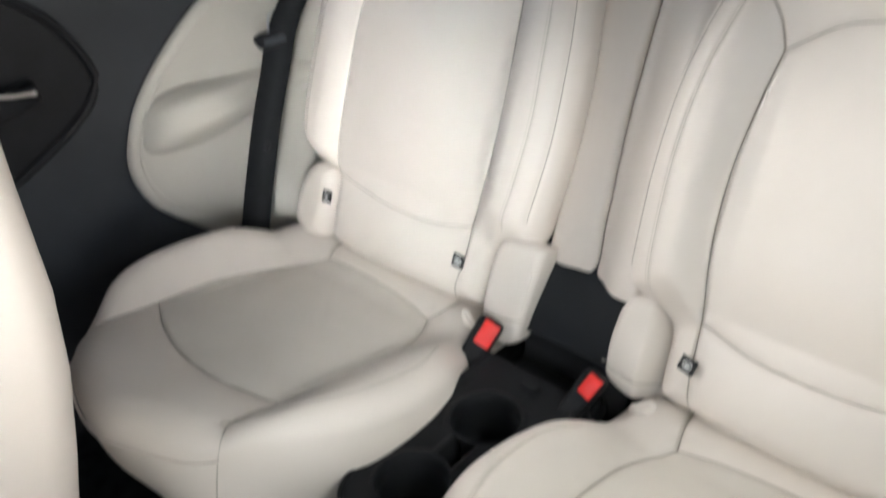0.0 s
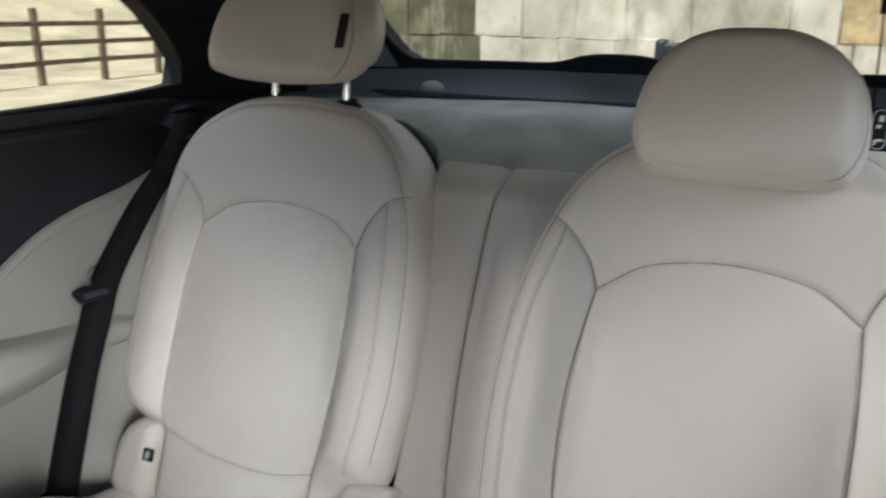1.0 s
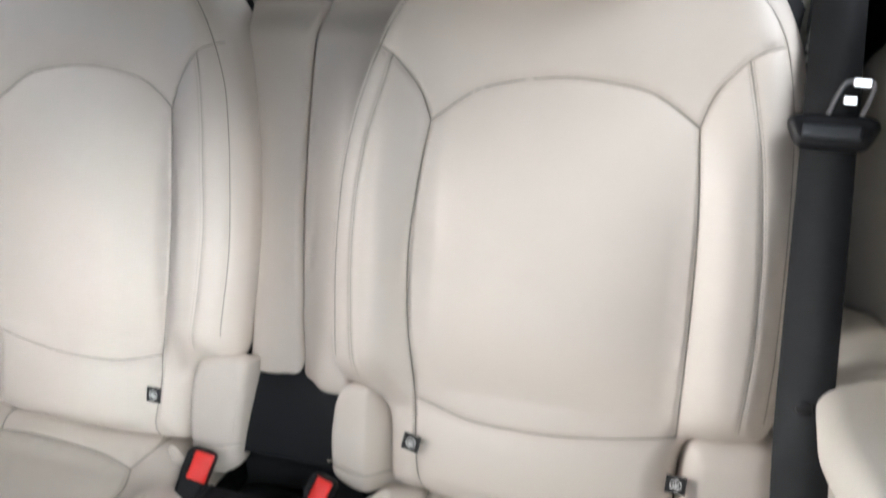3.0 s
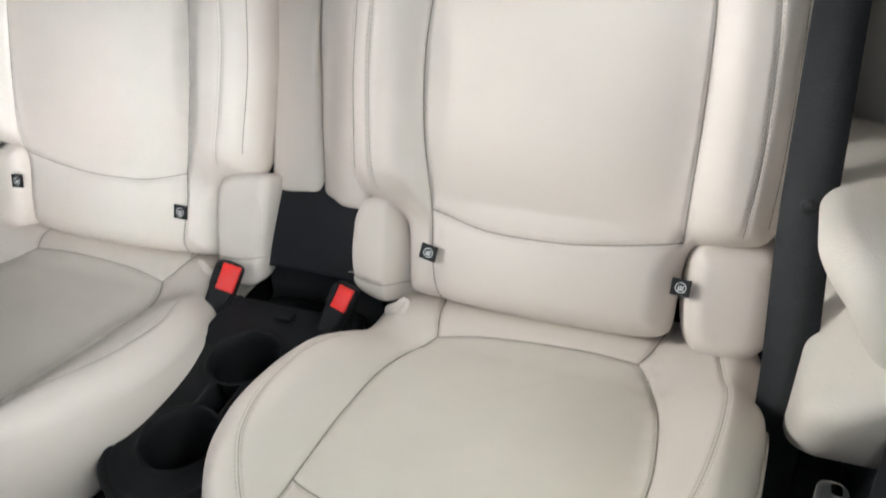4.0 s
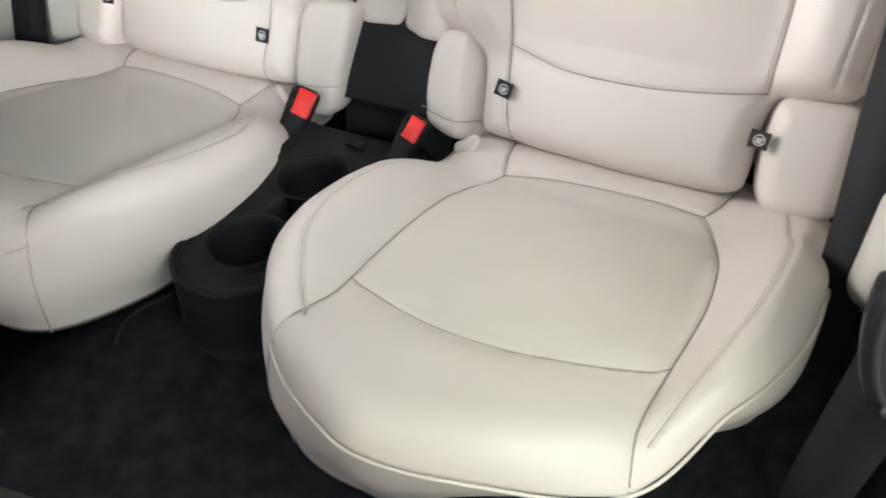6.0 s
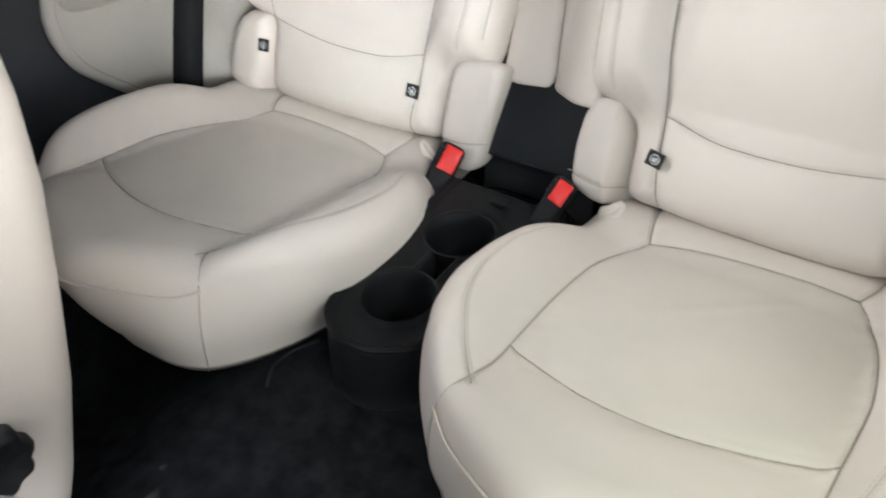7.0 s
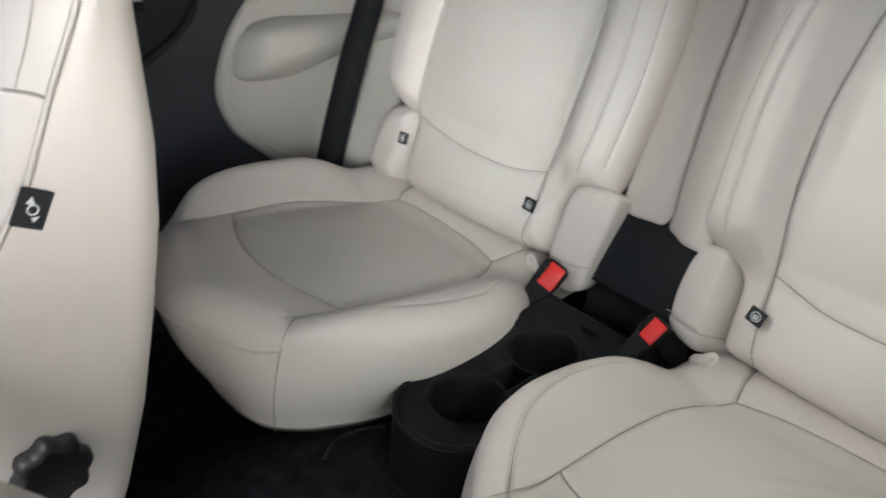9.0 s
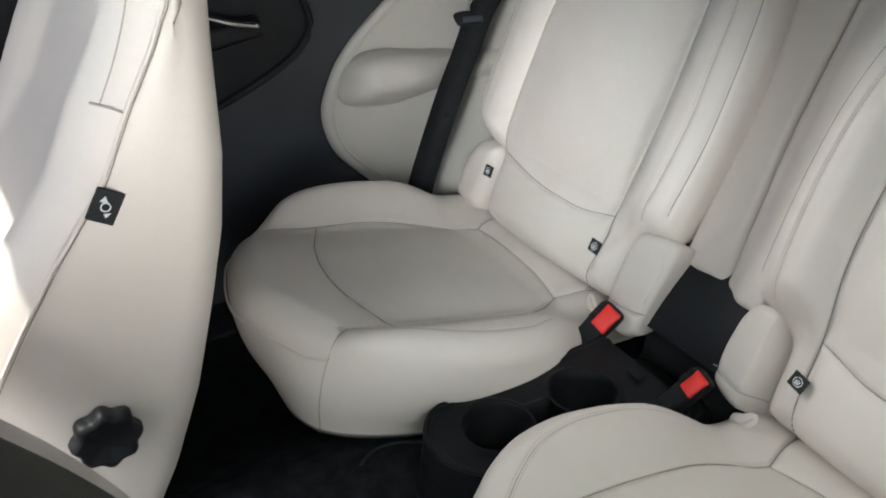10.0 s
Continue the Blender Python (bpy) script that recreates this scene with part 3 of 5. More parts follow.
    for q in seams + [YOKE_EDGE]:
        w = np.array(q)
        sink = 0.0022 if q is YOKE_EDGE else 0.0048
        h = back_lift(w[:, 0], w[:, 1]) - bdrop(w) - sink
        part("seam", *tube(place(w[:, 0], w[:, 1], h), 0.00075, 6), SEAM, back)
    # black rear shell, flared at the shoulders to add the dark shadow before the load cover
    loop = spline(rim_back, 200, True)
    spread_out = 1 + 0.10 * ease(0.0, 0.15, loop[:, 0]) * ease(0.25, 0.42, loop[:, 1]) + 0.06 * ease(0.0, -0.15, loop[:, 0]) * ease(0.25, 0.42, loop[:, 1])
    mid_back = np.array([0.0, 0.2])
    rows = []
    for scale, deep in ((0.82, -0.07), (0.92, -0.083), (0.97, -0.088), (0.98, -0.10), (0.98, -0.135), (0.95, -0.145), (0.5, -0.148)):
        q = mid_back + (loop - mid_back) * scale * spread_out[:, None]
        p = place(q[:, 0], q[:, 1], np.full(200, deep))
        rows.append(np.concatenate([p, p[:1]]))
    part("back_shell", *sweep(rows), BLACK_SOFT, seat, "black shell behind the backrest")
    woven_tag(back, place, -0.14, -0.051, 0.012, -0.2 if side > 0 else 0.03)
    woven_tag(back, place, 0.154, -0.046, 0.006, -0.06)
    # fixed side bolsters beside the lumbar part
    outer = [(0.157, -0.075), (0.158, -0.02), (0.168, 0.0), (0.21, 0.006), (0.245, 0.0), (0.252, -0.04), (0.25, -0.1), (0.235, -0.122), (0.2, -0.128), (0.168, -0.118)]
    if side < 0:
        outer = outer[:3] + [(0.2, 0.001), (0.224, -0.014), (0.239, -0.045), (0.243, -0.09), (0.236, -0.116)] + outer[8:]
    v, nrm, sets, _ = pillow(outer, (0.205, -0.06), lambda a, b: 0.002 + 0 * a, place, 0.08, (), 120, 30, 0.026, flip=not flip)
    skin("outer_bolster", v, nrm, sets[0], LEATHER, seat)
    if side < 0:
        w, w2 = -0.266, -0.19
        inner = [(w2, -0.1), (w2, -0.045), (w2 - 0.004, -0.014), (w2 - 0.014, 0.003), (w2 - 0.04, 0.011), (w + 0.006, 0.012), (w - 0.003, 0.004), (w, -0.05), (w + 0.005, -0.095), (w + 0.01, -0.13), (w + 0.03, -0.144), (w2 - 0.02, -0.142), (w2 - 0.003, -0.13)]
    else:
        w, w2 = -0.248, -0.181
        inner = [(-0.232, 0.0), (-0.243, -0.022), (-0.248, -0.062), (-0.245, -0.104), (-0.237, -0.118), (-0.212, -0.129), (-0.185, -0.129), (-0.168, -0.118), (-0.166, -0.08), (-0.168, -0.04), (-0.175, -0.012), (-0.192, 0.003), (-0.213, 0.005)]
    line = spline([(w - 0.012, -0.094), ((w + w2) / 2, -0.104), (w2 + 0.01, -0.106)], 20)
    face = lambda p, q: 0.007 + 0.004 * np.clip(1 - ((p - (w + w2) / 2) / 0.04) ** 2, 0, 1) - 0.012 * ease(-0.1, -0.14, q) - (0.036 * ease(-0.202, -0.178, p) if side > 0 else 0)
    v, nrm, sets, _ = pillow(inner, ((w + w2) / 2, -0.07), face, place, 0.06, (line,), 160, 44, 0.011, groove=0.0025, pull=0.002, bulge=0.0, tuck=0.012, flip=not flip)
    wing = skin("inner_bolster", v, nrm, sets[0], LEATHER, seat)
    q = spline([(w + 0.009, -0.085), (w + 0.0055, -0.03), (w + 0.012, -0.008)], 50)
    part("welt", *tube(place(q[:, 0], q[:, 1], face(q[:, 0], q[:, 1]) - edge_drop(inner, 0.011)(q) - 0.0005), 0.0012, 6), LEATHER, wing)
    part("seam", *tube(place(line[2:-2, 0], line[2:-2, 1], face(line[2:-2, 0], line[2:-2, 1]) - edge_drop(inner, 0.011)(line[2:-2]) - 0.003), 0.0008, 6), STITCH_LINE, wing)
    # loose leather tab at the foot of the inner bolster
    tab = spline([(-0.190, -0.134), (-0.180, -0.128), (-0.169, -0.119), (-0.168, -0.122), (-0.176, -0.134), (-0.188, -0.139)], 40, True)
    v, nrm, sets, _ = pillow(tab, (-0.176, -0.13), lambda a, b: 0.012 + 0 * a, place, -0.008, (), 40, 8, 0.003, walls=3, flip=not flip)
    skin("leather_tab", v, nrm, sets[0], LEATHER, seat)
    # upright pad beside the backrest; the two meet in the middle of the car
    pad = []
    for v0 in (0.01, 0.06, 0.2, 0.36, 0.42, 0.452):
        x0 = np.interp(v0, [-0.01, 0.05, 0.2, 0.4, 0.43, 0.457], [0.006, -0.004, -0.012, -0.009, -0.004, 0.004])
        pad.append((side * x0 + 0.0008 - SX, v0))
    m0, m1 = pad[0][0], pad[-1][0]
    low = -0.228 if side > 0 else -0.246
    pad += [(m1 + 0.006, 0.466), (m1 + 0.02, 0.468), (-0.235, 0.469), (-0.215, 0.466), (-0.212, 0.44), (-0.228, 0.354), (-0.234, 0.19), (low, 0.03), (low, -0.006), (low - 0.006, -0.014), (m0 + 0.01, -0.014), (m0 + 0.001, -0.008)]
    rise = 0.049 if side > 0 else 0.002
    pad_lift = lambda p, q: -0.05 + rise * ease(-0.318, -0.246, p) * ease(0.46, 0.30, q) + 0.004 * np.sin(np.clip((p + 0.32) / 0.08, 0, 1) * math.pi) + 0.006 * ease(0.1, -0.01, q) - 0.014 * ease(0.415, 0.46, q) \
        + 0.0012 * np.sin(p * 130 + q * 60) * ease(0.09, 0.0, q)
    v, nrm, sets, _ = pillow(pad, (-0.284, 0.22), pad_lift, place, 0.12, (), 260, 44, 0.009, bulge=0.0, flip=not flip)
    skin("upright_pad", v, nrm, sets[0], LEATHER, seat, "narrow upright cream leather pad")
    # headrest
    up, ahead = (0.522, 0.016) if raised else (0.459, 0.0)

    def head_place(a, b, h):
        h = np.asarray(h)
        return place(np.asarray(a) * 1.0, up + 0.01 + np.asarray(b) + (0.38 * (0.085 - h) if raised else 0.0), h + ahead)
    hr = [(-0.098, 0.0), (-0.05, -0.006), (0.0, -0.008), (0.05, -0.006), (0.098, 0.0), (0.114, 0.025), (0.116, 0.06), (0.104, 0.102), (0.074, 0.134), (0.034, 0.149),
          (-0.034, 0.149), (-0.074, 0.134), (-0.104, 0.102), (-0.116, 0.06), (-0.114, 0.025)]

    def head_lift(a, b):
        return 0.084 + 0.012 * np.clip(1 - (a / 0.13) ** 2, 0, 1) * np.clip(1 - ((b - 0.07) / 0.1) ** 2, 0, 1)
    rim = spline(hr, 240, True)
    mid = np.array([0, 0.072])
    v, nrm, sets, _ = pillow(hr, (0.0, 0.075), head_lift, head_place, 0.045, (), 300, 70, 0.024, bulge=0.012, tuck=0.012 if raised else 0.03, walls=20, flip=not flip)
    head = skin("headrest", v, nrm, sets[0], LEATHER, seat, "raised cream leather headrest" if raised else "lowered cream leather headrest")
    for name, grow, rad, h1, mat in (("welt", 1.014, 0.0019, 0.0565, LEATHER), ("seam", 1.024, 0.0016, 0.0530, SEAM)):
        w = mid + (rim - mid) * grow
        part(name, *tube(head_place(w[:, 0], w[:, 1], np.full(240, h1)), rad, 8, True), mat, head)
    for dx in (-0.063, 0.072):
        p = place(np.array([dx, dx]), np.array([0.50, up + 0.06]), np.array([-0.034, -0.012]))
        part("post", *tube(np.linspace(p[0], p[1], 6), 0.0062, 16), CHROME, seat, "chrome headrest post")
        vv, ff = lathe([(0.0, 0.009), (0.011, 0.009), (0.0125, 0.0085), (0.013, 0.004), (0.0175, 0.003), (0.019, 0.0), (0.019, -0.014)], 32)
        vv = np.array(vv)
        q = place(dx + vv[:, 0] * 1.15, np.full(len(vv), 0.531) + vv[:, 2], -0.031 + vv[:, 1] * 0.8)
        part("post_collar", q, ff, BLACK, seat, "black plastic collar")
    # label sewn to the side of the headrest
    ex = -0.116 if raised else 0.116
    c = head_place(np.array([ex * 0.955, ex * 1.005, ex * 1.005, ex * 0.955]), np.array([0.040, 0.040, 0.088, 0.088]), np.array([0.0765, 0.064, 0.064, 0.0765]))
    if raised:
        flag = np.concatenate([c, c + np.array([side * -0.0012, -0.0022, 0])])
    else:
        c = head_place(np.array([0.100, 0.141, 0.141, 0.100]), np.array([0.037, 0.037, 0.083, 0.083]), np.full(4, 0.022))
        flag = np.concatenate([c, c + np.array([0, 0.002, 0])])
    lab = part("label", flag, [(0, 1, 2, 3), (4, 7, 6, 5), (0, 4, 5, 1), (1, 5, 6, 2), (2, 6, 7, 3), (3, 7, 4, 0)], TAG, head, "black sewn label with white pictograms", smooth=False)
    if not raised:
        def on_label(x0, x1, y0, y1):
            return head_place(np.array([x0, x1, x1, x0]) - 0.009, np.array([y0, y0, y1, y1]) + 0.015, np.full(4, 0.0228))
        bv, bf = [], []
        for x0, x1, y0, y1 in ((0.135, 0.138, 0.028, 0.034), (0.138, 0.144, 0.032, 0.035), (0.136, 0.141, 0.046, 0.050), (0.138, 0.143, 0.053, 0.060), (0.121, 0.126, 0.040, 0.0415),
                               (0.121, 0.126, 0.045, 0.0465), (0.122, 0.125, 0.051, 0.053)):
            bf.append(tuple(range(len(bv), len(bv) + 4)))
            bv += list(on_label(x0, x1, y0, y1))
        part("pictogram", bv, bf, WHITE, lab, smooth=False)
        a = np.linspace(0, 2 * math.pi, 30, endpoint=False)
        oval = head_place(0.1305 + 0.0075 * np.sign(np.cos(a)) * np.abs(np.cos(a)) ** 0.6, 0.060 + 0.021 * np.sign(np.sin(a)) * np.abs(np.sin(a)) ** 0.6, np.full(30, 0.0228))
        part("pictogram_frame", *tube(oval, 0.0005, 5, True), WHITE, lab)
    return seat


rear_seat(1, False, "cream leather rear seat with its headrest pushed down")
rear_seat(-1, True, "cream leather rear seat with raised headrest on chrome posts")

# ---- between the seats ----
def console():
    con = thing("console", "black plastic console with two round cup holders between the rear seats", "console")
    rim = spline([(-0.072, 0.0), (-0.075, -0.15), (-0.074, -0.28), (-0.062, -0.34), (-0.03, -0.368), (0.0, -0.374), (0.03, -0.368), (0.062, -0.34), (0.074, -0.28), (0.075, -0.15), (0.072, 0.0), (0.0, 0.015)], 160, True)
    z = 0.222
    levels = [(1.0, 0.0), (1.012, -0.003), (1.02, -0.009), (1.022, -0.03), (1.03, -0.034), (1.04, -0.06), (1.05, -0.085), (1.075, -0.09), (1.085, -0.098), (1.09, -0.12), (1.12, -0.13), (1.15, -0.19)]
    c = np.array([0.0, -0.18])
    secs = []
    for k, h in levels:
        q = c + (rim - c) * k
        hz = z + h - 0.05 * ease(-0.052, -0.034, q[:, 1]) * (h > -0.05)
        secs.append(np.concatenate([np.c_[q, hz], [[q[0, 0], q[0, 1], hz[0]]]]))
    part("skirt", *sweep(secs), CONSOLE_BLACK, con)
    for name, k, h, r in (("rim_bead", 1.0, -0.0015, 0.0038), ("step_bead", 1.05, -0.086, 0.0028), ("base_bead", 1.095, -0.126, 0.0034)):
        q = c + (rim - c) * k
        q = q[q[:, 1] < -0.05]
        cut = int(np.argmax(np.linalg.norm(np.diff(q, axis=0), axis=1)))
        if np.linalg.norm(q[cut + 1] - q[cut]) > 0.03:
            q = np.concatenate([q[cut + 1:], q[:cut + 1]])
        part(name, *tube(np.c_[q, np.full(len(q), z + h)], r, 8), CONSOLE_BLACK, con)
    # deck with the two cup openings joined by a slot
    r = 0.0435
    cups = [np.array([-0.002, -0.285]), np.array([-0.002, -0.155])]
    grid_v, grid_f, idx = [], [], {}
    step = 0.0028
    nx, ny = 58, 146
    for i in range(nx):
        for j in range(ny):
            p = np.array([-0.08 + i * step, -0.385 + j * step])
            idx[i, j] = p
    keep = np.array([idx[i, j] for i in range(nx) for j in range(ny)])
    d_edge = inside(keep, rim)
    dc = np.minimum(np.hypot(*(keep - cups[0]).T), np.hypot(*(keep - cups[1]).T)) - r
    slot = np.maximum(np.abs(keep[:, 0] - 0.004) - 0.014, np.abs(keep[:, 1] + 0.22) - 0.04)
    hole = np.minimum(dc, slot)
    rimd = distance(keep, rim[::2], True)
    lip = 0.0035 * np.exp(-((hole - 0.004) / 0.003) ** 2) + 0.003 * np.exp(-((rimd - 0.005) / 0.003) ** 2)
    zz = np.where(hole > 0, z - 0.003 + lip, z - 0.07)
    zz = np.where((hole <= 0) & (hole > -0.004), z - 0.003 - 0.067 * np.clip(-hole / 0.004, 0, 1), zz)
    zz = zz - 0.05 * ease(-0.052, -0.034, keep[:, 1])
    vid = -np.ones(nx * ny, int)
    for k in range(nx * ny):
        if d_edge[k]:
            vid[k] = len(grid_v)
            grid_v.append((*keep[k], zz[k]))
    for i in range(nx - 1):
        for j in range(ny - 1):
            q = [vid[i * ny + j], vid[(i + 1) * ny + j], vid[(i + 1) * ny + j + 1], vid[i * ny + j + 1]]
            if min(q) >= 0:
                grid_f.append(tuple(q))
    part("deck", grid_v, grid_f, CONSOLE_BLACK, con)
    for cc in cups:
        v, f = lathe([(r + 0.004, z + 0.0005), (r + 0.002, z + 0.002), (r, z), (r - 0.002, z - 0.02), (r - 0.005, z - 0.066), (r - 0.012, z - 0.069), (0.0, z - 0.0695)], 48)
        part("cup_holder", np.array(v) + (*cc, 0), f, CONSOLE_BLACK, con)
        v, f = lathe([(0.007, z - 0.0692), (0.007, z - 0.066), (0.0, z - 0.0655)], 20)
        part("cup_spring", np.array(v) + (cc[0], cc[1], 0), f, GREY_TRIM, con)
    bm = block((0.024, 0.014, 0.004), 0.0015)
    bm_part("catch", bm, CONSOLE_BLACK, con, matrix=pose(0.008, -0.075, z + 0.001))
    return con


console()


def rail_cover():
    """The dark padded panel behind the console, between the seat bolsters."""
    pan = thing("centre_back_panel", "black leatherette panel between the two backrests", "panel")
    secs = []
    for u in np.linspace(0, 1, 24):
        v, h = 0.015 - 0.127 * u, -0.058 + 0.038 * u + 0.010 * math.sin(math.pi * u)
        secs.append([(x, 0.032 + v * math.sin(LEAN) - h * math.cos(LEAN), 0.343 + v * math.cos(LEAN) + h * math.sin(LEAN)) for x in np.linspace(-0.084, 0.09, 15)])
    part("pad", *sweep(secs), BLACK_LEATHER, pan, "black grained leatherette pad")
    part("pad_welt", *tube([(x, 0.0085, 0.231) for x in np.linspace(-0.075, 0.085, 12)], 0.002, 8), BLACK_LEATHER, pan)
    part("lower_trim", *sweep([[(x, y, z) for x in np.linspace(-0.084, 0.09, 8)] for y, z in ((0.009, 0.229), (0.028, 0.222), (0.034, 0.20), (0.03, 0.16), (0.0, 0.15))]), BLACK_SOFT, pan)
    return pan


rail_cover()


def buckle(at, turn, size, label):
    b = thing("seat_belt_buckle", label, "belt buckle", group="rear belt buckles")
    m = Matrix.Translation(at) @ Euler((radians(-38), radians(turn[0]), radians(turn[1]))).to_matrix().to_4x4() @ Matrix.Diagonal((size, size, size, 1))
    shell = spline([(-0.013, -0.085), (-0.0165, -0.04), (-0.0175, -0.004), (-0.013, 0.002), (0.002, 0.003), (0.015, 0.002), (0.0195, -0.004), (0.019, -0.04), (0.015, -0.085), (0.0, -0.09)], 60, True)
    at_front = lambda p, q, h: np.array([tuple(m @ Vector((float(x), -float(d), float(z)))) for x, z, d in zip(np.ravel(p), np.ravel(q), np.ravel(h))])
    v, nrm, sets, _ = pillow(shell, (0.0, -0.04), lambda p, q: 0.012 + 0 * p, at_front, 0.014, (), 60, 14, 0.006, bulge=0.001, walls=6)
    skin("housing", v, nrm, sets[0], CONSOLE_BLACK, b)
    bm_part("release_button", block((0.026, 0.010, 0.038), 0.003, 2), RED, b, "red release button", matrix=m @ pose(0.0055, -0.0095, -0.018), smooth=True)
    bm_part("slot", block((0.008, 0.004, 0.030), 0.001, 1), CONSOLE_BLACK, b, matrix=m @ pose(-0.0125, -0.0125, -0.018))
    for dz in (-0.009, -0.018, -0.027):
        bm_part("slot_rib", block((0.010, 0.004, 0.003), 0.001, 1), CONSOLE_BLACK, b, matrix=m @ pose(-0.0115, -0.0142, dz))
    bm_part("stalk", block((0.03, 0.014, 0.09), 0.005, 2), CONSOLE_BLACK, b, matrix=m @ pose(0, 0.0, -0.12), smooth=True)
    return b


buckle((-0.094, -0.03, 0.252), (22, 12), 0.95, "black seat belt buckle with red button beside the console")
buckle((0.084, -0.04, 0.260), (16, -8), 0.8, "black seat belt buckle with red button against the cushion")

# ---- car floor, walls and roof ----
def floor():
    xs = np.linspace(-0.78, 0.78, 53)
    rows = []
    for y in np.linspace(-1.75, 0.75, 60):
        row = []
        for x in xs:
            hump = 0.135 * ease(0.46, 0.10, abs(x))
            heel = 0.14 * ease(-0.28, -0.05, y)
            edge = 0.06 * ease(0.66, 0.74, abs(x))
            row.append((x, y, max(hump, heel) + edge + 0.0015 * math.sin(x * 37) * math.sin(y * 29)))
        rows.append(row)
    ob = part("floor", *sweep(rows), CARPET)
    tagged(ob, "black carpeted car floor with a raised tunnel", "floor", kind="structure")
    # edge of the fitted carpet at the tunnel
    line = spline([(-0.105, -0.42, 0.134), (-0.117, -0.402, 0.134), (-0.122, -0.385, 0.134), (-0.118, -0.36, 0.135), (-0.10, -0.33, 0.137)], 40)
    part("carpet_edge", *tube(line, 0.0025, 8), BLACK_SOFT, ob)
    return ob


floor()
SILL = 0.805


def wall_x(z, y, side=-1):
    """How far out the inner trim stands, by height and place along the car."""
    x = np.interp(z, [0.0, 0.12, 0.35, 0.62, 0.72, 0.765, 0.785, SILL], [0.70, 0.72, 0.735, 0.735, 0.725, 0.70, 0.672, 0.66])
    x -= 0.055 * ease(0.1, 0.32, y) * ease(0.9, 0.5, z)
    if side > 0:
        x -= 0.058 * ease(0.84, 0.66, z)
    return x


def side_wall(side, name, y0, label):
    secs = []
    for y in np.linspace(y0, 0.90, 52):
        secs.append([(side * float(wall_x(z, y, side)), y, z) for z in np.linspace(0.0, SILL, 40)])
    v, f = sweep(secs)
    if side > 0:
        f = [q[::-1] for q in f]
    n = len(v)
    far = v + np.array([side * 0.06, 0, 0])
    ob = part(name, np.concatenate([v, far]), f + [tuple(i + n for i in q[::-1]) for q in f], WALL_TRIM)
    tagged(ob, label, "car side", kind="structure")
    # ledge under the glass
    ledge = [[(side * x, y, z) for x, z in ((0.700, 0.764), (0.686, 0.776), (0.674, 0.787), (0.662, 0.800), (0.664, 0.809), (0.69, 0.812))] for y in np.linspace(y0, 0.36, 40)]
    lv, lf = sweep(ledge)
    part("window_ledge", lv - np.array([side * 0.004, 0, -0.002]), lf if side < 0 else [q[::-1] for q in lf], GREY_TRIM, ob)
    return ob


side_wall(-1, "wall_left", -1.5, "soft black side trim with a grey ledge under the window")
side_wall(1, "wall_right", -0.36, "soft black rear side trim behind the open door")


def over_x(z):
    """Lean of the side glass and pillars above the sill."""
    return np.interp(z, [SILL, 1.0, 1.1], [0.668, 0.618, 0.56])


def upper_side(side, name, y0):
    """Pillars and roof rail round the side window."""
    n = 64
    inner = spline([(y0 + 0.05, SILL + 0.008), (-0.1, SILL + 0.008), (0.15, 0.818), (0.31, 0.828), (0.337, 0.842), (0.318, 0.88), (0.253, 0.945), (0.188, 0.99), (0.10, 1.004), (-0.1, 1.008), (y0 + 0.05, 1.008)], n, True)
    cy = np.array([(y0 + 0.35) / 2, 0.91])
    outer = []
    for q in inner:
        d = q - cy
        ky = (0.78 - cy[0]) / d[0] if d[0] > 0 else (y0 - cy[0]) / d[0] if d[0] < 0 else 99
        kz = (1.10 - cy[1]) / d[1] if d[1] > 0 else (SILL - 0.02 - cy[1]) / d[1] if d[1] < 0 else 99
        slope = d[0] + 1.13 * d[1]
        kh = (1.66 - cy[0] - 1.13 * cy[1]) / slope if slope > 0 else 99
        outer.append(cy + d * min(ky, kz, kh))
    lift3 = lambda loop, dx: [(side * (float(over_x(z)) + dx - 0.10 * ease(0.36, 0.75, y) * 1.0), y, z) for y, z in loop]
    v, f = ring_panel(lift3(outer, 0.0), lift3(inner, 0.0), (side * 0.05, 0, 0))
    ob = part(name, v, f, HEADLINER, smooth=False)
    tagged(ob, "black cloth-covered pillar and roof rail round the side window", "pillar", kind="structure")
    gasket = lift3(inner, 0.004)
    part("window_seal", *tube(gasket, 0.005, 8, True), BLACK, ob)
    g = lift3(inner, 0.03)
    pane = part("pane", g, [tuple(range(n))], GLASS, ob, smooth=False)
    pane.visible_shadow = False
    return ob


upper_side(-1, "window_1", -1.35)
upper_side(1, "window_2", -0.36)


def ceiling():
    secs = []
    for u in np.linspace(0, 1, 30):
        row = []
        for x in np.linspace(-0.62, 0.62, 31):
            # added unseen extension right of the far seat, keeps sun off the floor
            front = -1.06 - 0.10 * float(ease(-0.16, -0.06, x))
            y = front + (0.60 - front) * u
            top = 1.115 - 0.075 * ease(0.0, 0.62, y) - 0.03 * ease(-0.7, -1.06, y)
            row.append((x, y, top - 0.10 * (abs(x) / 0.62) ** 4))
        secs.append(row)
    v, f = sweep(secs)
    n = len(v)
    ob = part("ceiling", np.concatenate([v, v + (0, 0, 0.05)]), [q[::-1] for q in f] + [tuple(i + n for i in q) for q in f], HEADLINER)
    tagged(ob, "black cloth headliner", "ceiling", kind="structure")


ceiling()


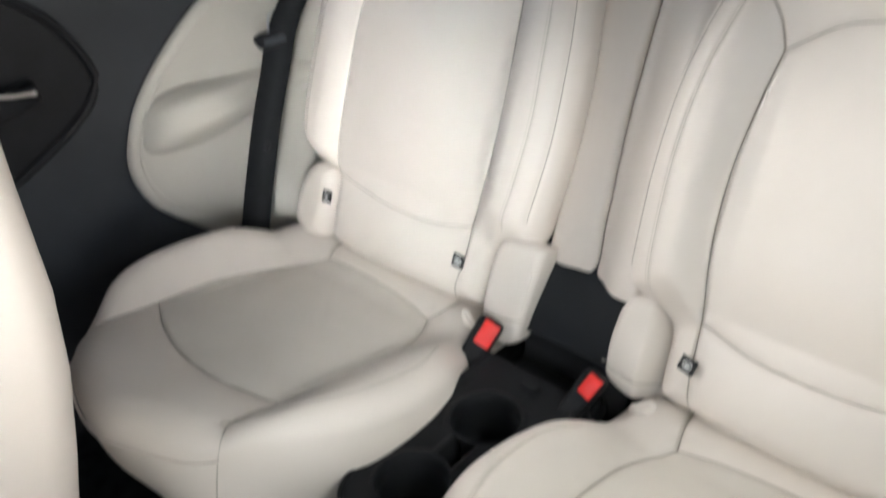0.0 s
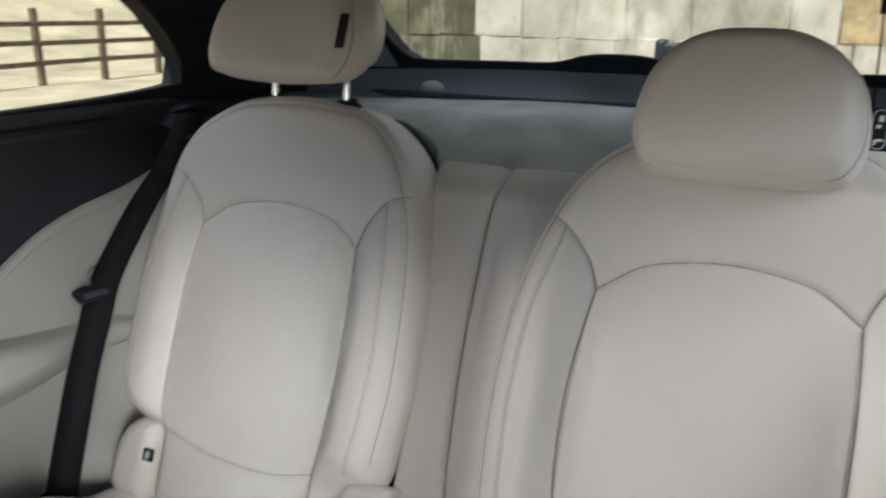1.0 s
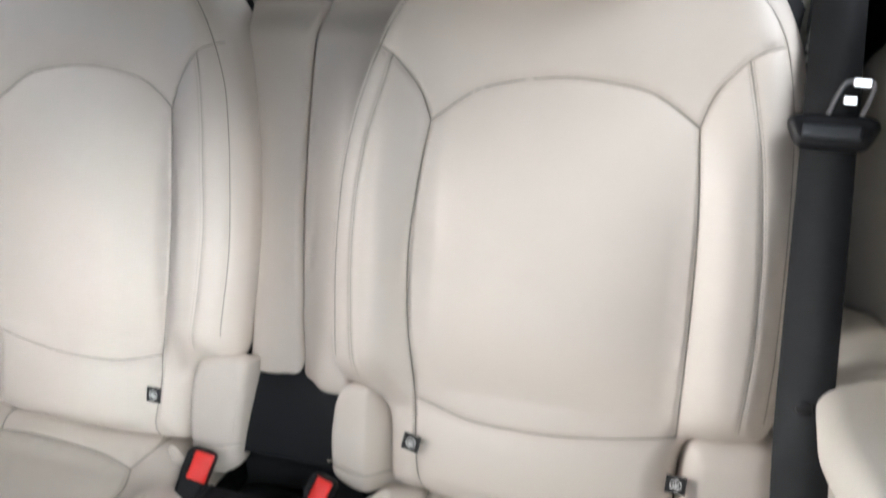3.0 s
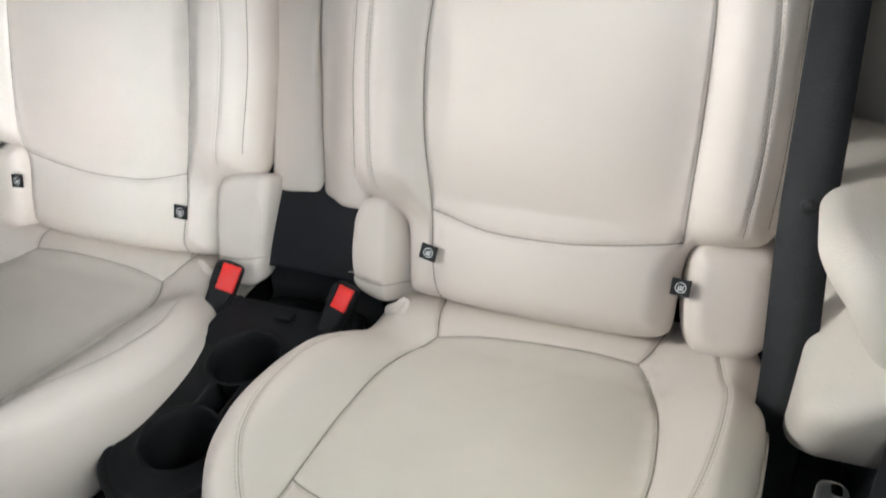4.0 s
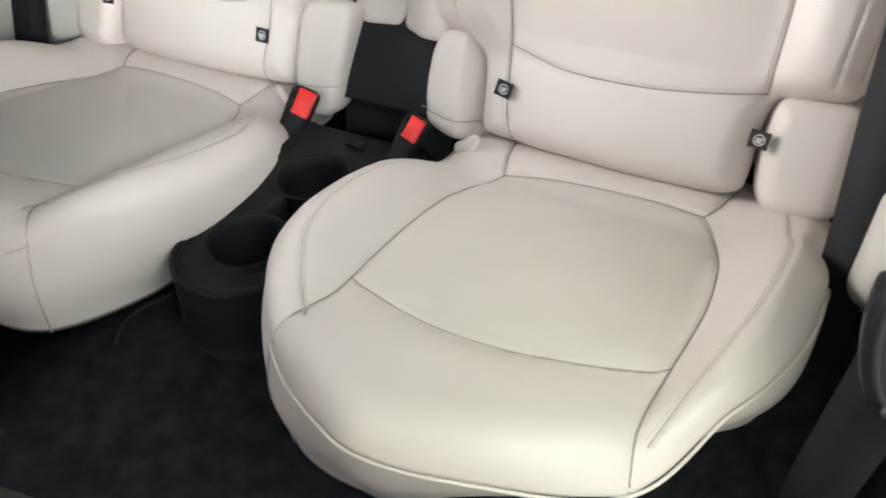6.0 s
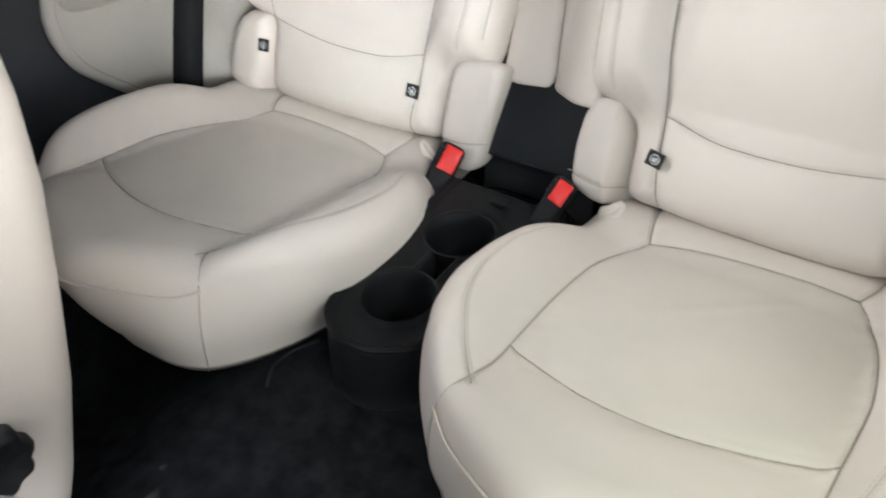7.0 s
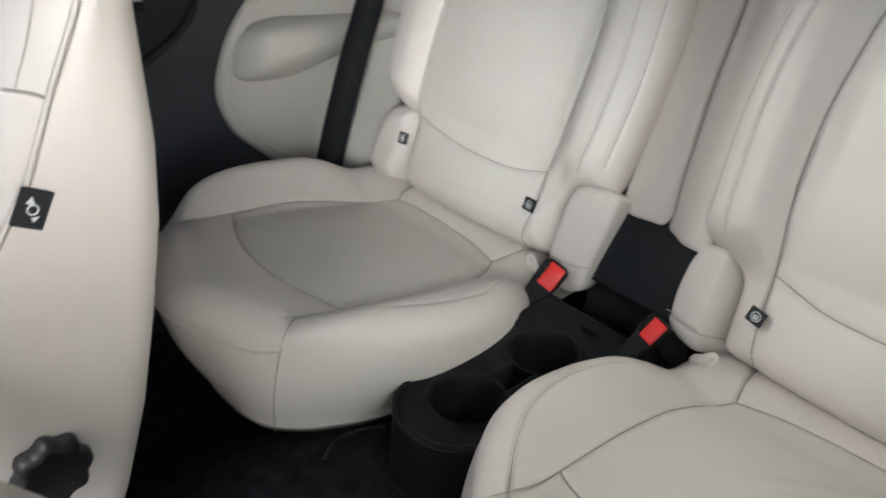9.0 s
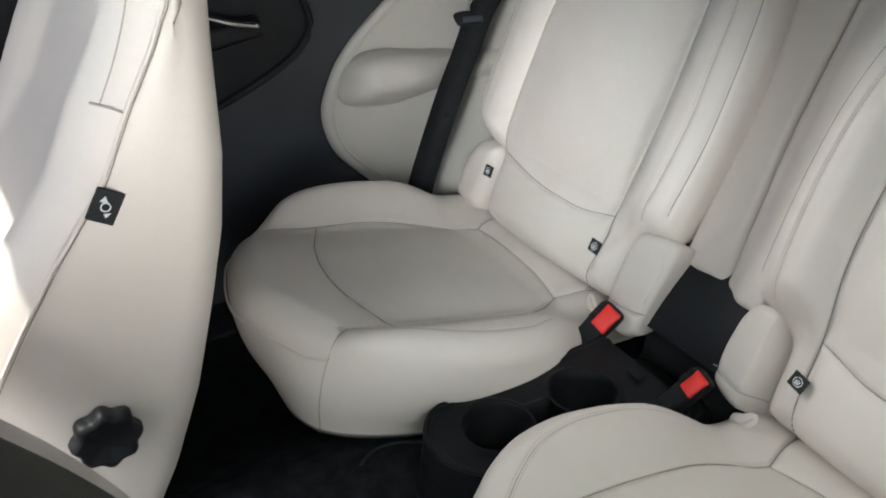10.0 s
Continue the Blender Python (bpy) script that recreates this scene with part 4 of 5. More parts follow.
def door_frame():
    """Roof rail and front pillar round the open door."""
    line = spline([(0.655, -0.34, 1.015), (0.655, -0.7, 1.03), (0.655, -1.0, 1.02), (0.69, -1.3, 0.92), (0.73, -1.66, 0.74)], 40)
    v, f = [], []
    for k, p in enumerate(line):
        for dx, dz in ((-0.075, 0.03), (-0.06, -0.045), (0.0, -0.075), (0.05, -0.05), (0.05, 0.05), (-0.06, 0.06)):
            v.append(p + (dx, 0, dz))
    for k in range(len(line) - 1):
        for q in range(6):
            f.append((6 * k + q, 6 * k + (q + 1) % 6, 6 * k + 6 + (q + 1) % 6, 6 * k + 6 + q))
    ob = part("door_frame", v, f, HEADLINER)
    tagged(ob, "black roof rail and front pillar over the open door", "door frame", kind="structure")


door_frame()


def tailgate():
    """Rear hatch with its window and the grey trim under it."""
    n = 96
    def glass_at(x, z):
        return 0.72 - (z - 0.862) * 1.13 - 0.06 * (x / 0.45) ** 2
    low = [(-0.412, 0.90), (-0.403, 0.876), (-0.385, 0.864), (-0.33, 0.861), (-0.22, 0.861), (-0.12, 0.861), (-0.085, 0.866), (-0.05, 0.876), (0.0, 0.88), (0.06, 0.878), (0.11, 0.868), (0.15, 0.862), (0.3, 0.861), (0.44, 0.863), (0.47, 0.873),
           (0.47, 0.90), (0.455, 0.96), (0.43, 1.005), (0.40, 1.022), (0.2, 1.03), (0.0, 1.032), (-0.3, 1.032), (-0.39, 1.032), (-0.415, 1.024), (-0.418, 0.99), (-0.418, 0.94)]
    inner = spline(low, n, True)
    c = np.array([0.0, 0.94])
    outer = []
    for q in inner:
        d = q - c
        kx = (0.64 * np.sign(d[0]) - c[0]) / d[0] if abs(d[0]) > 1e-6 else 99
        kz = (1.09 - c[1]) / d[1] if d[1] > 0 else (0.80 - c[1]) / d[1] if d[1] < 0 else 99
        outer.append(c + d * min(kx, kz))
    put = lambda loop, dy: [(x, glass_at(x, z) + dy, z) for x, z in loop]
    v, f = ring_panel(put(outer, -0.012), put(inner, 0.0), (0, 0.04, 0))
    ob = part("tailgate", v, f, BLACK_SOFT, smooth=False)
    tagged(ob, "tailgate lined in dark grey plastic round the rear window", "tailgate", kind="structure")
    rings = [put(np.concatenate([q, q[:1]]), 0.02) for q in (c + (inner - c) * k for k in np.linspace(0.0, 1.0, 14))]
    pane = part("pane", *sweep(rings), GLASS, ob)
    pane.visible_shadow = False
    part("window_seal", *tube(put(inner, -0.002), 0.005, 8, True), BLACK, ob)
    rows = []
    for x in np.linspace(-0.6, 0.6, 40):
        rows.append([(x, 0.735 - 0.06 * (x / 0.45) ** 2 - 0.095 * u + 0.02 * math.sin(math.pi * u), 0.860 - 0.115 * u) for u in np.linspace(0, 1, 10)])
    part("lower_trim", *sweep(rows), LINING, ob, "blue-grey plastic tailgate lining")
    rows = []
    for z in np.linspace(0.85, 1.045, 24):
        rows.append([(-x, glass_at(x, z) - 0.016 - 0.010 * math.sin(math.pi * u), z) for x, u in ((0.42 + 0.14 * u, u) for u in np.linspace(0, 1, 8))])
    part("side_trim", *sweep(rows), LINING, ob, "blue-grey plastic trim beside the rear window")
    rows = []
    for x in np.linspace(-0.76, 0.76, 24):
        rows.append([(x, 0.72, 0.80), (x, 0.75, 0.5), (x, 0.75, 0.0)])
    part("back_wall", *sweep(rows), BLACK_SOFT, ob)
    return ob


tailgate()


def load_cover():
    rows = []
    for y in np.linspace(0.255, 0.655, 30):
        rows.append([(x, y, 0.742 + 0.055 * ease(0.255, 0.5, y) + 0.004 * math.sin(x * 9 + y * 13) - 0.05 * ease(0.30, 0.255, y)) for x in np.linspace(-0.6, 0.6, 50)])
    v, f = sweep(rows)
    n = len(v)
    ob = part("load_cover", np.concatenate([v, v - (0, 0, 0.012)]), f + [tuple(i + n for i in q[::-1]) for q in f], COVER)
    tagged(ob, "grey fabric load cover behind the rear seats", "parcel shelf")
    part("front_hem", *tube([(x, 0.262, 0.708) for x in np.linspace(-0.58, 0.58, 30)], 0.005, 8), COVER, ob)
    bm_part("rear_rail", block((1.1, 0.02, 0.012), 0.004, 2), GREY_TRIM, ob, matrix=pose(0, 0.652, 0.80))
    lamp = thing("luggage_lamp", "small pale oval lamp on the tailgate lining", "lamp")
    v, f = lathe([(0.0, 0.012), (0.012, 0.011), (0.022, 0.006), (0.026, 0.0)], 24)
    part("lens", [(p[0] - 0.345, 0.668 - p[2], 0.812 + p[1] * 0.55) for p in v], f, CLEAR_PLASTIC, lamp)
    for sx in (-1, 1):
        side = thing("shelf_bracket", "dark grey plastic shelf support beside the load cover", "bracket", group="shelf supports")
        secs = []
        for y in np.linspace(0.25, 0.68, 30):
            low = 0.03 * (1 - ease(0.25, 0.31, y)) ** 2
            secs.append([(sx * x, y, z - low) for x, z in ((0.70, 0.806), (0.672, 0.803), (0.64, 0.799), (0.605, 0.79), (0.575, 0.775), (0.56, 0.752), (0.556, 0.72), (0.56, 0.66))])
        v, f = sweep(secs)
        part("body", v, f if sx > 0 else [q[::-1] for q in f], WALL_TRIM, side)
        bm_part("recess", block((0.045, 0.075, 0.006), 0.002, 1), BLACK, side, matrix=pose(sx * 0.615, 0.30, 0.7945, 0, -sx * -14))
    cord = thing("cover_tether", "thin black cord holding up the load cover", "cord")
    part("string", *tube(spline([(0.425, 0.60, 0.99), (0.428, 0.592, 0.93), (0.43, 0.585, 0.86), (0.431, 0.58, 0.80)], 24), 0.0016, 6), BLACK, cord)
    part("toggle", *tube([(0.425, 0.60, 0.985), (0.4265, 0.597, 0.955)], 0.0045, 10), BLACK, cord)
    part("hook", *tube([(0.418, 0.603, 0.998), (0.425, 0.60, 0.992), (0.433, 0.603, 0.998)], 0.004, 10), BLACK, cord)
    wip = thing("rear_wiper", "grey rear wiper resting outside the rear window", "wiper")
    bm_part("cap", block((0.02, 0.03, 0.045), 0.008, 3), GREY_TRIM, wip, matrix=pose(0.075, 0.76, 0.885), smooth=True)
    bm_part("arm", block((0.25, 0.018, 0.022), 0.006, 2), GREY_TRIM, wip, matrix=pose(0.195, 0.755, 0.890), smooth=True)
    bm_part("blade", block((0.25, 0.008, 0.012), 0.003, 1), BLACK, wip, matrix=pose(0.20, 0.742, 0.872))


load_cover()


# ---- side panels ----
def side_panel(side):
    """The cream lower panel beside a rear seat, with its padded armrest."""
    pan = thing("side_panel", "cream vinyl side panel with a moulded armrest", "side panel", group="rear side panels")

    def place(a, b, h):
        base = np.array([float(wall_x(z, y, side)) for y, z in zip(np.ravel(a), np.ravel(b))])
        return np.stack([side * (base - 0.002 - np.asarray(h)), a, b], -1)
    rim = [(0.33, 0.69), (0.2, 0.658), (0.064, 0.617), (-0.03, 0.566), (-0.112, 0.499), (-0.158, 0.445), (-0.186, 0.38), (-0.187, 0.33), (-0.165, 0.275), (-0.10, 0.208),
           (0.0, 0.12), (0.12, 0.06), (0.3, 0.06), (0.36, 0.3), (0.36, 0.55)]
    def swell(a, b):
        if side < 0:
            return 0.014 + 0.075 * ease(0.33, 0.17, b) * ease(-0.02, 0.1, a)
        return 0.014 + 0.062 * ease(0.40, 0.325, b) * ease(0.12, -0.02, a) + 0.06 * ease(0.33, 0.17, b) * ease(0.0, 0.1, a)
    v, nrm, sets, _ = pillow(rim, (0.08, 0.4), swell, place, 0.0, (), 200, 50, 0.012 if side < 0 else 0.03, bulge=0.0, walls=3, flip=side > 0)
    skin("panel", v, nrm, sets[0], TRIM_CREAM, pan)
    r = spline(rim, 200, True)
    c = np.array((0.08, 0.4))
    inner = c + (r - c) * 0.93
    if side < 0:
        part("edge_bead", *tube(place(inner[:, 0], inner[:, 1], np.full(200, 0.0135)), 0.003, 8, True), TRIM_CREAM, pan)
    arm = [(-0.176, 0.402), (-0.163, 0.443), (-0.134, 0.471), (-0.086, 0.476), (-0.01, 0.465), (0.07, 0.454), (0.15, 0.446), (0.19, 0.428), (0.17, 0.402), (0.09, 0.394), (0.02, 0.384), (-0.064, 0.368), (-0.129, 0.374), (-0.163, 0.383)]
    if side < 0:
        arm = [(y + 0.015, z - 0.011) for y, z in arm]
    def arm_lift(a, b):
        if side < 0:
            return 0.034 + 0.042 * ease(-0.18, -0.1, a) * (1 - 0.55 * ease(-0.06, 0.08, a)) * ease(0.35, 0.42, b)
        return 0.036 + 0.05 * ease(-0.21, -0.08, a) * ease(0.36, 0.45, b)
    v, nrm, sets, _ = pillow(arm, (0.0, 0.415), arm_lift, place, -0.012, () if side < 0 else (spline([(-0.145, 0.412), (-0.05, 0.402), (0.1, 0.412)], 20),), 160, 40, 0.026,
                             groove=0.002, pull=0.002, bulge=0.003, walls=6, flip=side > 0)
    skin("armrest", v, nrm, sets[0], TRIM_CREAM, pan, "padded cream armrest")
    return pan


side_panel(-1)
side_panel(1)


def belt(side):
    """A rear belt from its slot in the shelf support down to the sill."""
    b = thing("seat_belt", "black rear seat belt hanging down beside the backrest", "seat belt", group="rear belts")
    x = 0.612 if side < 0 else 0.58
    if side < 0:
        mid = spline([(0.27, 0.79), (0.225, 0.725), (0.15, 0.655), (0.07, 0.55), (0.04, 0.47), (0.0, 0.37), (-0.05, 0.225), (-0.06, 0.14)], 60)
    else:
        mid = spline([(0.22, 0.80), (0.19, 0.745), (0.12, 0.655), (0.06, 0.57), (-0.018, 0.444), (-0.07, 0.345), (-0.10, 0.25), (-0.10, 0.13)], 60)
    verts, faces = [], []
    for k, (y, z) in enumerate(mid):
        dx, dy = (-0.013, 0.0205) if side < 0 else (0.0235, -0.005)
        drift = -0.02 * float(ease(0.4, 0.7, z)) if side < 0 else 0.008 * float(ease(0.45, 0.25, z))
        for sx, off in ((-1, 0), (1, 0), (1, 1), (-1, 1)):
            verts.append((side * (x + drift + sx * dx + off * 0.0006), y + sx * dy + off * 0.0012, z))
    for k in range(len(mid) - 1):
        for q in range(4):
            q2 = (q + 1) % 4
            faces.append((k * 4 + q, k * 4 + q2, k * 4 + 4 + q2, k * 4 + 4 + q))
    part("webbing", verts, faces, WEBBING, b, "black woven webbing")
    ty = thing("belt_tongue", "black and steel belt tongue parked on the webbing", "belt tongue", group="belt tongues")
    if side > 0:
        m = Matrix.Translation((x + 0.002, 0.112, 0.657)) @ Euler((radians(-40), 0, radians(-6))).to_matrix().to_4x4()
    else:
        m = Matrix.Translation((-x - 0.002, 0.052, 0.53)) @ Euler((radians(-22), 0, radians(82))).to_matrix().to_4x4() @ Matrix.Scale(0.8, 4)
    grip = np.array([(-0.038, 0.004), (-0.036, 0.011), (-0.02, 0.014), (0.02, 0.014), (0.036, 0.011), (0.038, 0.004), (0.031, -0.012), (0.024, -0.016), (-0.024, -0.016), (-0.031, -0.012)])
    to_grip = lambda p, q, h: np.array([tuple(m @ Vector((float(i), -float(k), float(j)))) for i, j, k in zip(np.ravel(p), np.ravel(q), np.ravel(h))])
    v, nrm, sets, _ = pillow(grip, (0.0, 0.0), lambda p, q: 0.011 + 0 * p, to_grip, 0.006, (), 80, 12, 0.006, bulge=0.001, walls=4)
    skin("grip", v, nrm, sets[0], BLACK, ty)
    bm_part("grip_bar", block((0.050, 0.008, 0.013), 0.003, 2), GREY_TRIM, ty, "dark grey bar across the grip", matrix=m @ pose(0, -0.011, -0.005), smooth=True)
    # steel tongue: a loop bent up from the grip; two added chrome bars, tilted to shine, imitate its glints
    loop = spline([(-0.006, 0.012), (-0.001, 0.030), (0.005, 0.044), (0.012, 0.047), (0.024, 0.047), (0.029, 0.043), (0.026, 0.028), (0.021, 0.012)], 40)
    part("tongue", *tube([tuple(m @ Vector((p, -0.004 - 0.10 * q, q))) for p, q in loop], 0.0022, 8), SATIN, ty, "steel tongue loop")
    for p, q, w in ((0.019, 0.044, 0.016), (0.011, 0.027, 0.012)):
        bm_part("tongue_bar", block((w, 0.003, 0.008), 0.001, 1), CHROME, ty, matrix=m @ pose(p, -0.007 - 0.1 * q, q, 27))
    stop = np.array(lathe([(0.0, 0.004), (0.006, 0.004), (0.0075, 0.0)], 16)[0])
    part("belt_stop", [(side * x + p[0], -0.021 - p[2], 0.444 + p[1]) if side > 0 else (-x + 0.004 + p[2], 0.0 + p[0], 0.36 + p[1]) for p in stop], lathe([(0.0, 0.004), (0.006, 0.004), (0.0075, 0.0)], 16)[1], BLACK, b)
    return b


belt(-1)
belt(1)


def front_belt():
    b = thing("front_seat_belt", "front seat belt running through a black plastic guide by the door", "seat belt")
    arm = spline([(0.597, -0.392, 0.492), (0.5955, -0.40, 0.478), (0.597, -0.405, 0.46), (0.603, -0.41, 0.438), (0.613, -0.412, 0.422), (0.632, -0.41, 0.412), (0.662, -0.40, 0.403)], 60)
    sec = spline([(-0.0085, -0.004), (-0.0085, 0.012), (-0.004, 0.016), (0.004, 0.016), (0.0085, 0.012), (0.0085, -0.004), (0.004, -0.008), (-0.004, -0.008)], 24, True)
    tan = np.gradient(arm, axis=0)
    rows = []
    for k, (p, d) in enumerate(zip(arm, tan)):
        across = np.array([d[2], 0.0, -d[0]]) / math.hypot(d[0], d[2])
        fat = min(1.0, 0.35 + 0.2 * min(k, 59 - k))
        rows.append([p + across * q[0] * fat + np.array([0.0, 1.0, 0.0]) * q[1] * fat for q in np.concatenate([sec, sec[:1]])])
    part("guide", *sweep(rows), BLACK, b, "black plastic belt guide arm")
    # added cord in a lighter black, in place of the highlight along the arm's edge
    part("guide_lip", *tube(arm[5:50] + (0.001, -0.0085, 0.0005), 0.0022, 8), BLACK_SOFT, b)
    part("guide_pivot", *tube([(0.614, -0.426, 0.423), (0.614, -0.40, 0.423)], 0.003, 14), GREY_TRIM, b, "steel pivot of the guide")
    for pts, w in (([(0.72, -0.34, 0.98), (0.668, -0.375, 0.80), (0.634, -0.395, 0.65), (0.634, -0.40, 0.54), (0.636, -0.402, 0.43)], (0.022, -0.008, 0.0)), ([(0.614, -0.400, 0.45), (0.607, -0.395, 0.36), (0.602, -0.385, 0.27), (0.602, -0.37, 0.06)], (0.0195, -0.010, 0.0)),
                   ([(0.652, -0.392, 0.43), (0.654, -0.39, 0.34), (0.656, -0.385, 0.24), (0.656, -0.37, 0.06)], (0.016, -0.012, 0.0))):
        q = spline(pts, 24)
        vv, ff = [], []
        for p in q:
            vv += [p - np.array(w), p + np.array(w), p + np.array(w) + (0.0004, 0.0012, 0), p - np.array(w) + (0.0004, 0.0012, 0)]
        for k in range(len(q) - 1):
            for s in range(4):
                ff.append((4 * k + s, 4 * k + (s + 1) % 4, 4 * k + 4 + (s + 1) % 4, 4 * k + 4 + s))
        part("webbing", vv, ff, WEBBING, b)
    return b


front_belt()


# ---- door on the far side ----
def far_door():
    d = thing("far_door", "black door lining with a chrome handle in an oval recess", "car door")
    n = 60
    ring = spline([(-0.2, 0.525), (-0.215, 0.572), (-0.255, 0.635), (-0.35, 0.70), (-0.5, 0.735), (-0.68, 0.70), (-0.74, 0.55), (-0.65, 0.42), (-0.5, 0.378), (-0.384, 0.40), (-0.31, 0.43), (-0.255, 0.458), (-0.214, 0.49)], n, True)
    line = [(-float(wall_x(z, y)) + 0.006, y, z) for y, z in ring]
    part("recess_rim", *tube(line, 0.007, 10, True), BLACK, d)
    rows = []
    for k in np.linspace(0.98, 0.0, 8):
        rows.append([(-float(wall_x(0.56 + (z - 0.56) * k, y)) + 0.003 + 0.002 * (1 - k), -0.46 + (y + 0.46) * k, 0.56 + (z - 0.56) * k) for y, z in np.concatenate([ring, ring[:1]])])
    part("recess", *sweep(rows), BLACK, d)
    pts = spline([(-0.715, -0.46, 0.575), (-0.700, -0.40, 0.566), (-0.698, -0.35, 0.549), (-0.70, -0.302, 0.538)], 24)
    part("handle", *tube(pts, 0.006, 12), CHROME, d, "chrome pull handle")
    bm_part("handle_bezel", block((0.02, 0.10, 0.035), 0.008, 2), BLACK, d, matrix=pose(-0.722, -0.34, 0.525, 10), smooth=True)
    return d


far_door()


# ---- front seats ----
def front_seat():
    """The far front seat, upright; its inner side faces the open door."""
    s = thing("car_seat", "upright cream leather front seat with a black adjusting knob", "car seat", group="front seats")
    zs = np.linspace(0.13, 1.02, 90)
    rear = np.interp(zs, [0.13, 0.195, 0.29, 0.388, 0.48, 0.56, 0.67, 0.75, 0.9, 1.02], [-0.675, -0.642, -0.606, -0.579, -0.557, -0.547, -0.545, -0.542, -0.535, -0.55])
    seam_y = np.interp(zs, [0.13, 0.30, 0.391, 0.439, 0.495, 0.568, 0.635, 0.684, 0.726, 0.85, 1.02], [-0.93, -0.83, -0.775, -0.745, -0.707, -0.651, -0.618, -0.590, -0.571, -0.53, -0.52])
    ahead = np.maximum(rear - seam_y, 0.028)
    xin, xout = -0.13, -0.60
    half = (xin - xout) / 2
    xm = (xin + xout) / 2
    secs = []
    for z, y0, pf in zip(zs, rear + 0.024, ahead + 0.024):
        narrow = 1 - 0.35 * ease(0.72, 1.02, z)
        w = half * narrow
        bol = 0.042 * ease(0.2, 0.4, z) * (1 - 0.4 * ease(0.65, 0.95, z))
        loop = []
        pr = [(-w + 0.08, 0.0), (0.0, 0.004), (w - 0.08, 0.0), (w - 0.035, -0.006), (w - 0.008, -0.028), (w, -0.05), (w + 0.002, -pf * 0.7), (w - 0.002, -pf + 0.002), (w - 0.006, -pf - 0.004),
              (w - 0.018, -pf - bol * 0.6), (w - 0.05, -pf - bol), (w - 0.085, -pf - bol * 0.75), (w - 0.12, -pf - 0.012), (0.0, -pf - 0.006)]
        pr += [(-x, y) for x, y in pr[::-1][1:-3]]
        q = spline(pr, 130, True)
        loop = [(xm + px, y0 + py, z) for px, py in q]
        secs.append(loop + loop[:1])
    v, f = sweep(secs)
    back = part("backrest", v, f, LEATHER, s, "cream leather backrest with deep side bolster")
    pts = spline([(xin + 0.0005 - half * (0.35 * float(ease(0.72, 1.02, z))), y0 - pf, z) for z, y0, pf in zip(zs, rear, ahead)], 160)
    part("welt", *tube(pts, 0.0022, 8), LEATHER, back)
    part("seam", *tube(pts + (0.0002, 0.0042, 0), 0.0008, 6), SEAM, back)
    crest = []
    for loop, edge_y in zip(secs, rear - ahead):
        arr = np.array(loop)
        front = arr[arr[:, 1] < edge_y - 0.003]
        x_edge = arr[:, 0].max()
        crest.append(front[np.argmin(np.abs(front[:, 0] - (x_edge - 0.019)))])
    crest = np.array(crest)
    crest = np.stack([np.polyval(np.polyfit(zs, crest[:, k], 5), zs) for k in range(3)], 1) + (0, -0.001, 0)
    upper = spline([p for p, z in zip(crest[::3], zs[::3]) if 0.635 < z < 0.86], 60)
    part("seam", *tube(upper + (0, 0.0004, 0), 0.0008, 6), STITCH_LINE, back)
    cross = spline([(xin + 0.001, -0.62, 0.632), (xin - 0.006, -0.629, 0.636), (xin - 0.018, -0.645, 0.640)], 20)
    part("seam", *tube(cross, 0.0013, 6), SEAM, back)
    # woven tag in the side seam
    tag = part("tag", *(lambda b: ([tuple(p.co) for p in b.verts], [tuple(q.index for q in fc.verts) for fc in b.faces]))(block((0.003, 0.026, 0.033), 0.0008, 1)), TAG, s, "black woven tag with a pale winged mark", smooth=False)
    tag.matrix_world = pose(xin + 0.004, -0.652, 0.549, -30)
    a = np.linspace(0, 2 * math.pi, 24, endpoint=False)
    part("mark_ring", *tube([(xin + 0.0062, -0.652 + 0.0042 * math.cos(k), 0.549 + 0.0042 * math.sin(k)) for k in a], 0.0007, 6, True), WHITE, s)
    wings = []
    for sg in (-1, 1):
        wings += [(xin + 0.0062, -0.652 + sg * 0.003, 0.549 + sg * 0.004 - 0.002), (xin + 0.0062, -0.652 + sg * 0.002, 0.549 + sg * 0.011), (xin + 0.0062, -0.652 - sg * 0.004, 0.549 + sg * 0.007)]
    part("mark_wings", wings, [(0, 1, 2), (3, 4, 5)], WHITE, s, smooth=False)
    # star-shaped adjusting knob
    prof = [(0.0, 0.0205), (0.022, 0.0205), (0.0245, 0.022), (0.028, 0.022), (0.031, 0.0205), (0.0335, 0.016), (0.0345, 0.006), (0.032, 0.0)]
    steps = 96
    vv, ff = lathe(prof, steps)
    vv = np.array(vv)
    ang = np.arctan2(vv[:, 1], vv[:, 0])
    k = 1 + 0.075 * np.cos(8 * ang)
    vv[:, 0] *= k
    vv[:, 1] *= k
    part("knob", np.stack([xin + vv[:, 2], -0.697 + vv[:, 0], 0.296 + vv[:, 1]], 1), ff, BLACK, s, "black lobed plastic knob")
    # cushion and its base
    rim = [(-0.22, -0.02), (-0.235, 0.2), (-0.23, 0.42), (-0.19, 0.49), (0.0, 0.51), (0.19, 0.49), (0.23, 0.42), (0.235, 0.2), (0.22, -0.02), (0.0, -0.04)]

    def place(p, q, h):
        return np.stack([xm + np.asarray(p), -0.74 - np.asarray(q), 0.33 + 0.12 * np.asarray(q) + np.asarray(h)], -1)
    v, nrm, sets, _ = pillow(rim, (0, 0.24), lambda p, q: 0.03 * ease(0.13, 0.2, np.abs(p)), place, 0.14, (), 160, 40, 0.04, flip=True)
    skin("cushion", v, nrm, sets[0], LEATHER, s)
    bm_part("base", block((0.40, 0.5, 0.2), 0.02, 2), BLACK, s, matrix=pose(xm, -0.98, 0.105))
    return s


front_seat()


